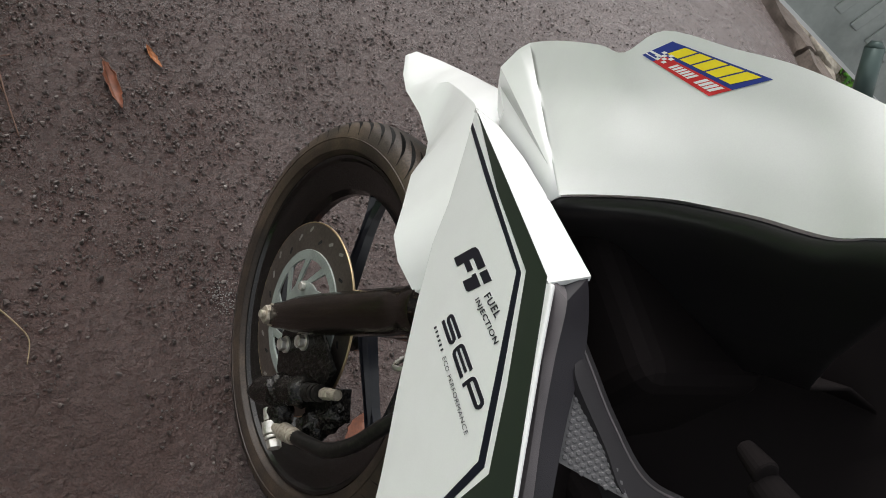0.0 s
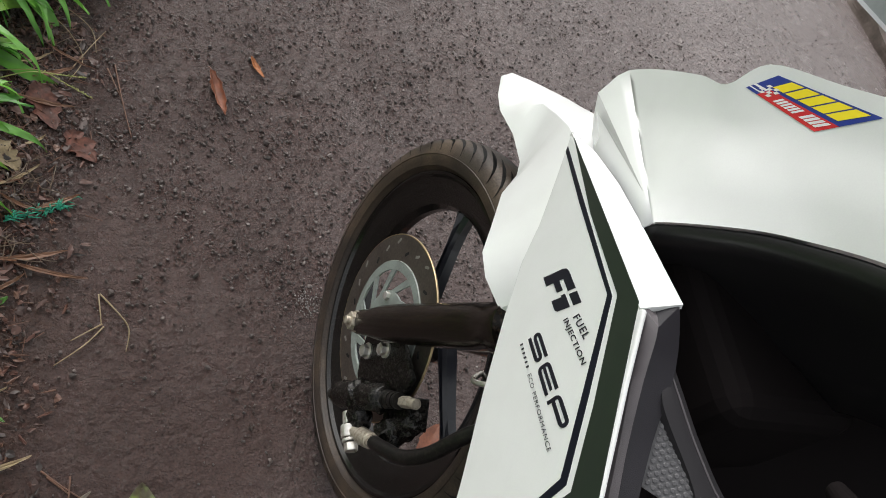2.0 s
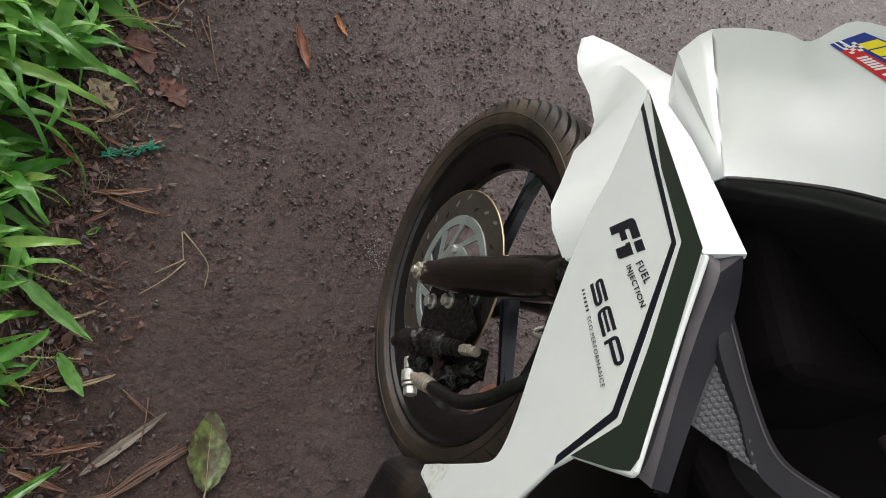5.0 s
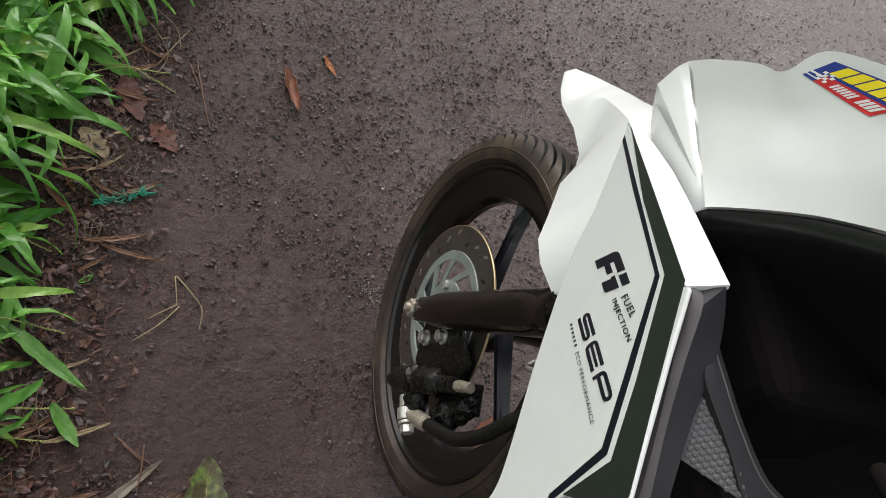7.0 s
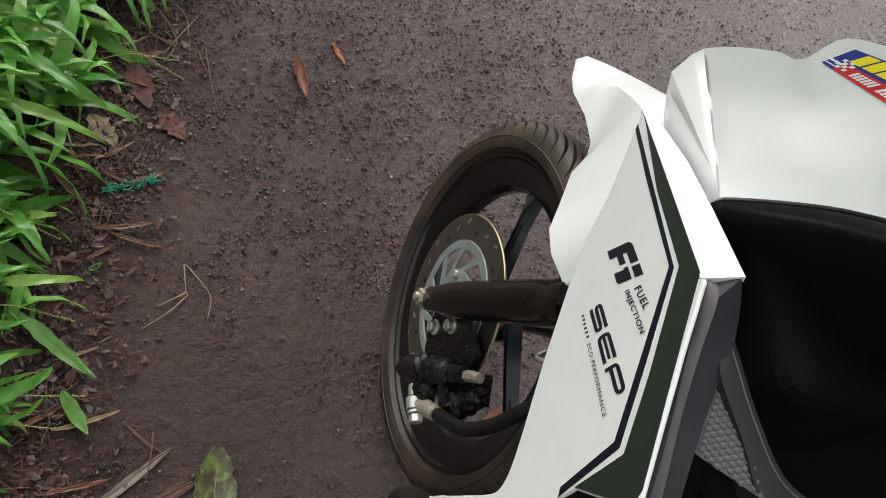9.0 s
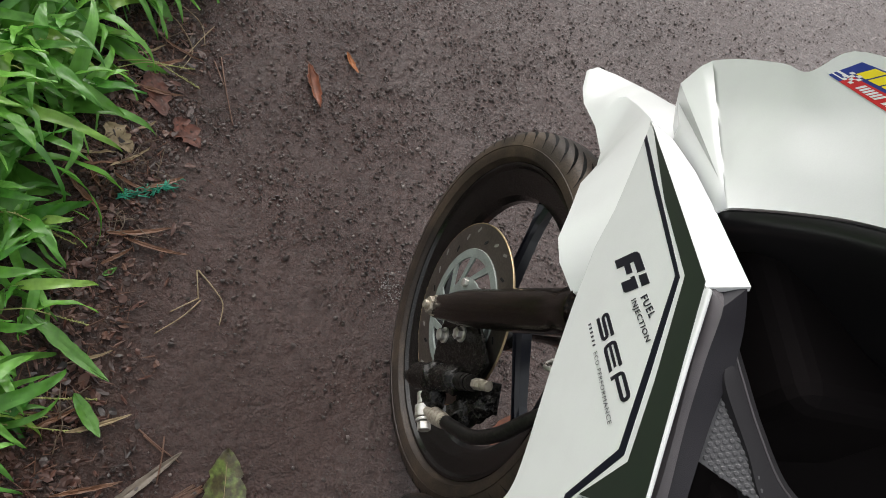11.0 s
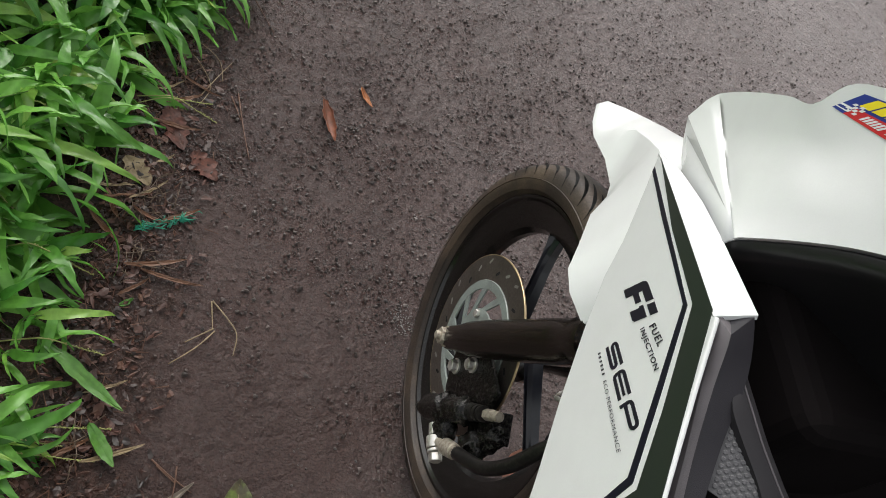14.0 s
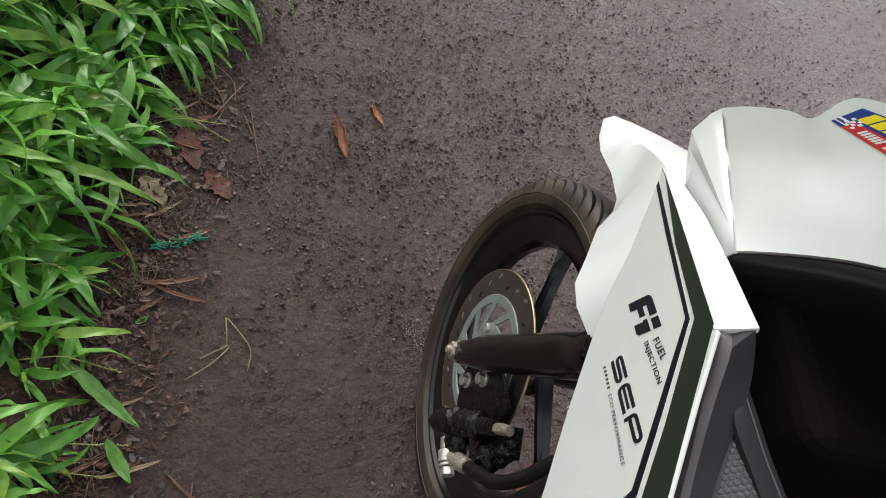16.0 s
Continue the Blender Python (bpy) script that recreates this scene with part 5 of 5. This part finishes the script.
brown_leaf = material("rust_brown_dead_leaf", (0.21, 0.068, 0.032), 0.5, stain=(0.08, 0.03, 0.016), stain_scale=50, stain_amount=0.7, grain=0.35, scale=250, bump=0.3, bump_scale=200)
orange_leaf = material("orange_dead_leaf", (0.34, 0.12, 0.035), 0.5, stain=(0.2, 0.06, 0.02), stain_scale=60, grain=0.3, scale=250)
red_leaf = material("sodden_red_leaf", (0.060, 0.021, 0.014), 0.55, spec=0.25, stain=(0.17, 0.062, 0.040), stain_scale=60, stain_amount=0.9, grain=0.6, scale=220, bump=0.8, bump_scale=150)
mottled = material("mottled_green_leaf", (0.055, 0.046, 0.017), 0.36, stain=(0.135, 0.20, 0.040), stain_scale=75, stain_amount=1.0, grain=0.75, scale=130, bump=1.0, bump_scale=130)
straw = material("pale_straw", (0.27, 0.20, 0.11), 0.5, stain=(0.13, 0.09, 0.05), stain_scale=60, grain=0.3, scale=300)
brown_twig = material("brown_twig", (0.13, 0.06, 0.035), 0.6, stain=(0.06, 0.03, 0.02), stain_scale=80, grain=0.4, scale=300)
green_net = material("green_plastic_net", (0.02, 0.25, 0.155), 0.4, stain=(0.008, 0.09, 0.06), stain_scale=60)
grey_blade = material("withered_blade", (0.16, 0.13, 0.10), 0.6, stain=(0.09, 0.07, 0.05), stain_scale=30, grain=0.3)

dead_leaf("dead_leaf", (-0.218, 0.650), (-0.186, 0.545), 0.030, brown_leaf, 0.003, 1.2, "curled rust-brown dead leaf lying on the asphalt", "dead leaf", 1, 0.012, brown_twig, 0.75, "dead leaves on the road", 0.35)
dead_leaf("dead_leaf", (-0.138, 0.722), (-0.110, 0.672), 0.014, orange_leaf, 0.002, 1.0, "small orange-brown dead leaf lying on the asphalt", "dead leaf", 2, 0, None, 0.5, "dead leaves on the road")
dead_leaf("fallen_leaf", (-0.277, -0.262), (-0.281, -0.145), 0.056, mottled, 0.006, 0.3, "large mottled green and brown fallen leaf with stalk", "fallen leaf", 3, 0.045, straw, 0.12)
dead_leaf("sodden_leaf", (-0.505, 0.50), (-0.462, 0.415), 0.046, red_leaf, 0.004, 0.5, "sodden red-brown leaf at the grass edge", "dead leaf", 4, cluster="sodden leaves of the verge", ragged=0.5)
dead_leaf("sodden_leaf", (-0.445, 0.425), (-0.395, 0.375), 0.042, red_leaf, 0.002, 0.3, "sodden red-brown leaf pressed into the soil", "dead leaf", 5, cluster="sodden leaves of the verge", ragged=0.5)
dead_leaf("sodden_leaf", (-0.55, 0.36), (-0.50, 0.32), 0.036, straw, 0.004, 0.4, "pale yellowed dead leaf on the soil", "dead leaf", 6, cluster="sodden leaves of the verge", ragged=0.5)
dead_leaf("sodden_leaf", (-0.50, 0.95), (-0.46, 0.88), 0.04, red_leaf, 0.004, 0.5, "sodden red-brown leaf under grass stalks", "dead leaf", 7, cluster="sodden leaves of the verge", ragged=0.5)
dead_leaf("sodden_leaf", (0.165, -0.10), (0.215, -0.03), 0.04, brown_leaf, 0.003, 0.5, "rust-brown leaf on the road behind the wheel", "dead leaf", 9)
dead_leaf("withered_blade", (-0.44, -0.255), (-0.345, -0.158), 0.013, grey_blade, 0.002, 0.3, "withered grey-brown grass blade on the road", "dead grass", 10)
fresh_blade = material("wet_green_blade", (0.055, 0.16, 0.02), 0.27, stain=(0.10, 0.23, 0.036), stain_scale=22, stain_amount=0.9, grain=0.25, scale=160, bump=0.15, bump_scale=120)
dead_leaf("cut_grass", (-0.500, -0.100), (-0.456, -0.155), 0.020, fresh_blade, 0.014, 0.6, "fallen green grass blade at the road edge", "grass", 12)
dead_leaf("cut_grass", (-0.590, 0.005), (-0.460, -0.078), 0.021, fresh_blade, 0.018, 1.0, "broad green blade bent over the soil", "grass", 13)
dead_leaf("cut_grass", (-0.535, -0.315), (-0.465, -0.250), 0.011, fresh_blade, 0.018, 1.0, "narrow green blade at the road edge", "grass", 14)
dead_leaf("cut_grass", (-0.500, 0.090), (-0.483, 0.106), 0.008, fresh_blade, 0.004, 0.3, "short scrap of green blade on soil", "grass", 16)

rust_blade = material("rust_brown_blade", (0.15, 0.068, 0.034), 0.5, stain=(0.07, 0.035, 0.02), stain_scale=40, grain=0.3, scale=200)
for k in range(22):
    x, y, way, ln = -0.525 + rng.gauss(0, 0.022), rng.uniform(-0.32, 0.62), rng.gauss(0.7, 0.8), rng.uniform(0.035, 0.10)
    dead_leaf("withered_blade", (x, y), (x + ln * math.cos(way), y + ln * math.sin(way)), rng.uniform(0.004, 0.009), rng.choice((rust_blade, rust_blade, straw)), 0.006, 0.8, "withered brown grass blade lying on the soil", "dead grass", 30 + k, 0, None, 0.3, "withered blades of the verge")


def straws(name, lines, r, mat, label, category, lift=0.0025):
    """Thin dry stalks lying as one tangle."""
    bm = bmesh.new()
    for ln in lines:
        pts = []
        for i, p in enumerate(ln):
            pts.append((p[0], p[1], ground_height(p[0], p[1]) + lift + (p[2] if len(p) > 2 else 0)))
        tube(bm, pts, r, 8, 0.6)
    return tagged(part(name, bm, mat, None, "", True), label, category)


straws("dry_straw", [[(-0.366, 0.134), (-0.362, 0.11, 0.003), (-0.357, 0.085)], [(-0.356, 0.086), (-0.375, 0.07, 0.002), (-0.395, 0.054)], [(-0.353, 0.083), (-0.377, 0.048, 0.003), (-0.412, 0.014)], [(-0.364, 0.135), (-0.335, 0.105, 0.003), (-0.318, 0.083), (-0.319, 0.046)]], 0.0013, straw, "forked pale dry straw lying on the asphalt", "straw")
straws("thin_stick", [[(-0.387, 0.60), (-0.368, 0.52, 0.003), (-0.345, 0.445)], [(-0.398, 0.585), (-0.372, 0.53, 0.002)]], 0.0016, brown_twig, "thin dry brown stick on the asphalt", "stick")
straws("twig", [[(-0.408, -0.132), (-0.38, -0.152, 0.002), (-0.346, -0.172)], [(-0.372, -0.138), (-0.371, -0.17, 0.004), (-0.372, -0.206)], [(-0.40, -0.14), (-0.37, -0.162, 0.001)]], 0.0014, brown_twig, "broken brown twig lying on the asphalt", "twig")
nl = []
for k in range(12):
    o = rng.uniform(-0.012, 0.012)
    nl.append([(-0.316 + rng.uniform(-0.01, 0.01), -0.204 + o * 0.4), (-0.365, -0.244 + o, 0.004), (-0.412 + o, -0.284 + o * 1.2, 0.003), (-0.47 + rng.uniform(-0.04, 0.02), -0.315 + o * 2)])
straws("pine_needles", nl, 0.0011, material("rust_needles", (0.095, 0.045, 0.027), 0.55, stain=(0.16, 0.075, 0.04), stain_scale=40), "bundle of rust-brown needles on the road", "needles")
nl = []
for k in range(64):
    u, w_ = rng.random(), rng.gauss(0, 0.008)
    p = Vector((-0.504, 0.232)).lerp(Vector((-0.43, 0.275)), u) + Vector((w_ * 0.5, w_))
    q = p + Vector((rng.uniform(-0.006, 0.022), rng.uniform(-0.004, 0.022) if u > 0.6 else rng.uniform(-0.004, 0.014)))
    nl.append([(p.x, p.y, rng.uniform(0, 0.004)), ((p.x + q.x) / 2, (p.y + q.y) / 2, rng.uniform(0.001, 0.009)), (q.x, q.y, 0.001)])
straws("net_scrap", nl, 0.0011, green_net, "frayed scrap of green plastic netting on the soil", "netting", 0.003)
straws("grass_runner", [[(-0.50, 0.66), (-0.47, 0.63, 0.008), (-0.44, 0.585, 0.004), (-0.455, 0.53, 0.002)], [(-0.52, 0.71), (-0.44, 0.665, 0.006), (-0.42, 0.61, 0.003)], [(-0.455, 0.555), (-0.43, 0.62, 0.005), (-0.41, 0.67, 0.003)]], 0.0010, straw, "pale creeping grass runners on the soil", "grass runner")
straws("dark_stick", [[(-0.42, 0.93), (-0.385, 0.87, 0.003), (-0.34, 0.80)], [(-0.44, 0.86), (-0.40, 0.80, 0.002), (-0.375, 0.78)]], 0.0015, brown_twig, "thin dark stick at the road edge", "stick")

dry_brown = material("dry_brown_stalk", (0.11, 0.073, 0.045), 0.55, stain=(0.06, 0.038, 0.024), stain_scale=50, grain=0.3, scale=300)
tangles = []
for cx, cy, n, spread in ((-0.500, 0.270, 26, 0.028), (-0.505, 0.17, 14, 0.026), (-0.475, 0.31, 12, 0.024), (-0.505, -0.14, 12, 0.024), (-0.50, 0.62, 16, 0.03)):
    tangle = []
    for k in range(n):
        px, py, way = cx + rng.gauss(0, spread * 0.6), cy + rng.gauss(0, spread), rng.gauss(0.9, 0.9)
        ln, bend = rng.uniform(0.012, 0.05), rng.uniform(-0.35, 0.35)
        tangle.append([(px, py, rng.uniform(0, 0.006)), (px + ln * 0.5 * math.cos(way), py + ln * 0.5 * math.sin(way), rng.uniform(0.002, 0.010)), (px + ln * math.cos(way + bend), py + ln * math.sin(way + bend), rng.uniform(0, 0.005))])
    tangles += tangle
tagged(straws("dry_grass_tangle", tangles, 0.0009, dry_brown, "loose tangles of dry brown grass stalks on soil", "dry grass", 0.003), "loose tangles of dry brown grass stalks on soil", "dry grass", kind="stuff")

# fine litter and clods, beyond counting
rs = np.random.default_rng(21)
bm = bmesh.new()
for k in range(900):
    y = rs.uniform(-0.45, 1.25)
    x = -0.53 + rs.normal(0, 0.055)
    a = rs.uniform(0, 6.28)
    ln = rs.uniform(0.006, 0.03)
    z = ground_height(x, y) + 0.002
    p0, p1 = Vector((x, y, z + rs.uniform(0, 0.004))), Vector((x + math.cos(a) * ln, y + math.sin(a) * ln, z + rs.uniform(0, 0.004)))
    rod(bm, p0, p1, rs.uniform(0.0005, 0.0013), 0.0004, 5)
litter = tagged(part("plant_litter", bm, brown_twig), "fine brown stalks and crumbs littering the soil", "litter", kind="stuff")
bm = bmesh.new()
for k in range(2400):
    y = rs.uniform(-0.45, 1.25)
    x = -0.515 + rs.normal(0, 0.045)
    a = rs.uniform(0, 6.28)
    L, Wd = 0.005 + 0.024 * rs.random() ** 2, 0.004 + 0.012 * rs.random() ** 2
    z = ground_height(x, y) + rs.uniform(0.001, 0.005)
    c, s = math.cos(a), math.sin(a)
    ring = []
    for j in range(7):
        ang, rad = j * 6.2832 / 7, rs.uniform(0.55, 1.15)
        px, py = L / 2 * rad * math.cos(ang), Wd / 2 * rad * math.sin(ang)
        ring.append(bm.verts.new((x + c * px - s * py, y + s * px + c * py, z + rs.uniform(-0.002, 0.003))))
    top = bm.verts.new((x, y, z + rs.uniform(0.0, 0.002)))
    for j in range(7):
        bm.faces.new((top, ring[j], ring[(j + 1) % 7]))
flake_mat = bpy.data.materials.new("leaf_flakes")
flake_mat.use_nodes = True
fn, fl = flake_mat.node_tree.nodes, flake_mat.node_tree.links
fi = fn.new("ShaderNodeNewGeometry")
fr = fn.new("ShaderNodeValToRGB")
fr.color_ramp.elements[0].color = (0.010, 0.006, 0.0045, 1)
fr.color_ramp.elements[1].position, fr.color_ramp.elements[1].color = 0.9, (0.085, 0.032, 0.020, 1)
fr.color_ramp.elements.new(1.0).color = (0.11, 0.055, 0.034, 1)
fl.new(fi.outputs["Random Per Island"], fr.inputs[0])
fl.new(fr.outputs[0], fn["Principled BSDF"].inputs["Base Color"])
fn["Principled BSDF"].inputs["Roughness"].default_value = 0.5
tagged(part("leaf_flakes", bm, flake_mat), "rotting brown leaf flakes along the grass edge", "leaf litter", kind="stuff")
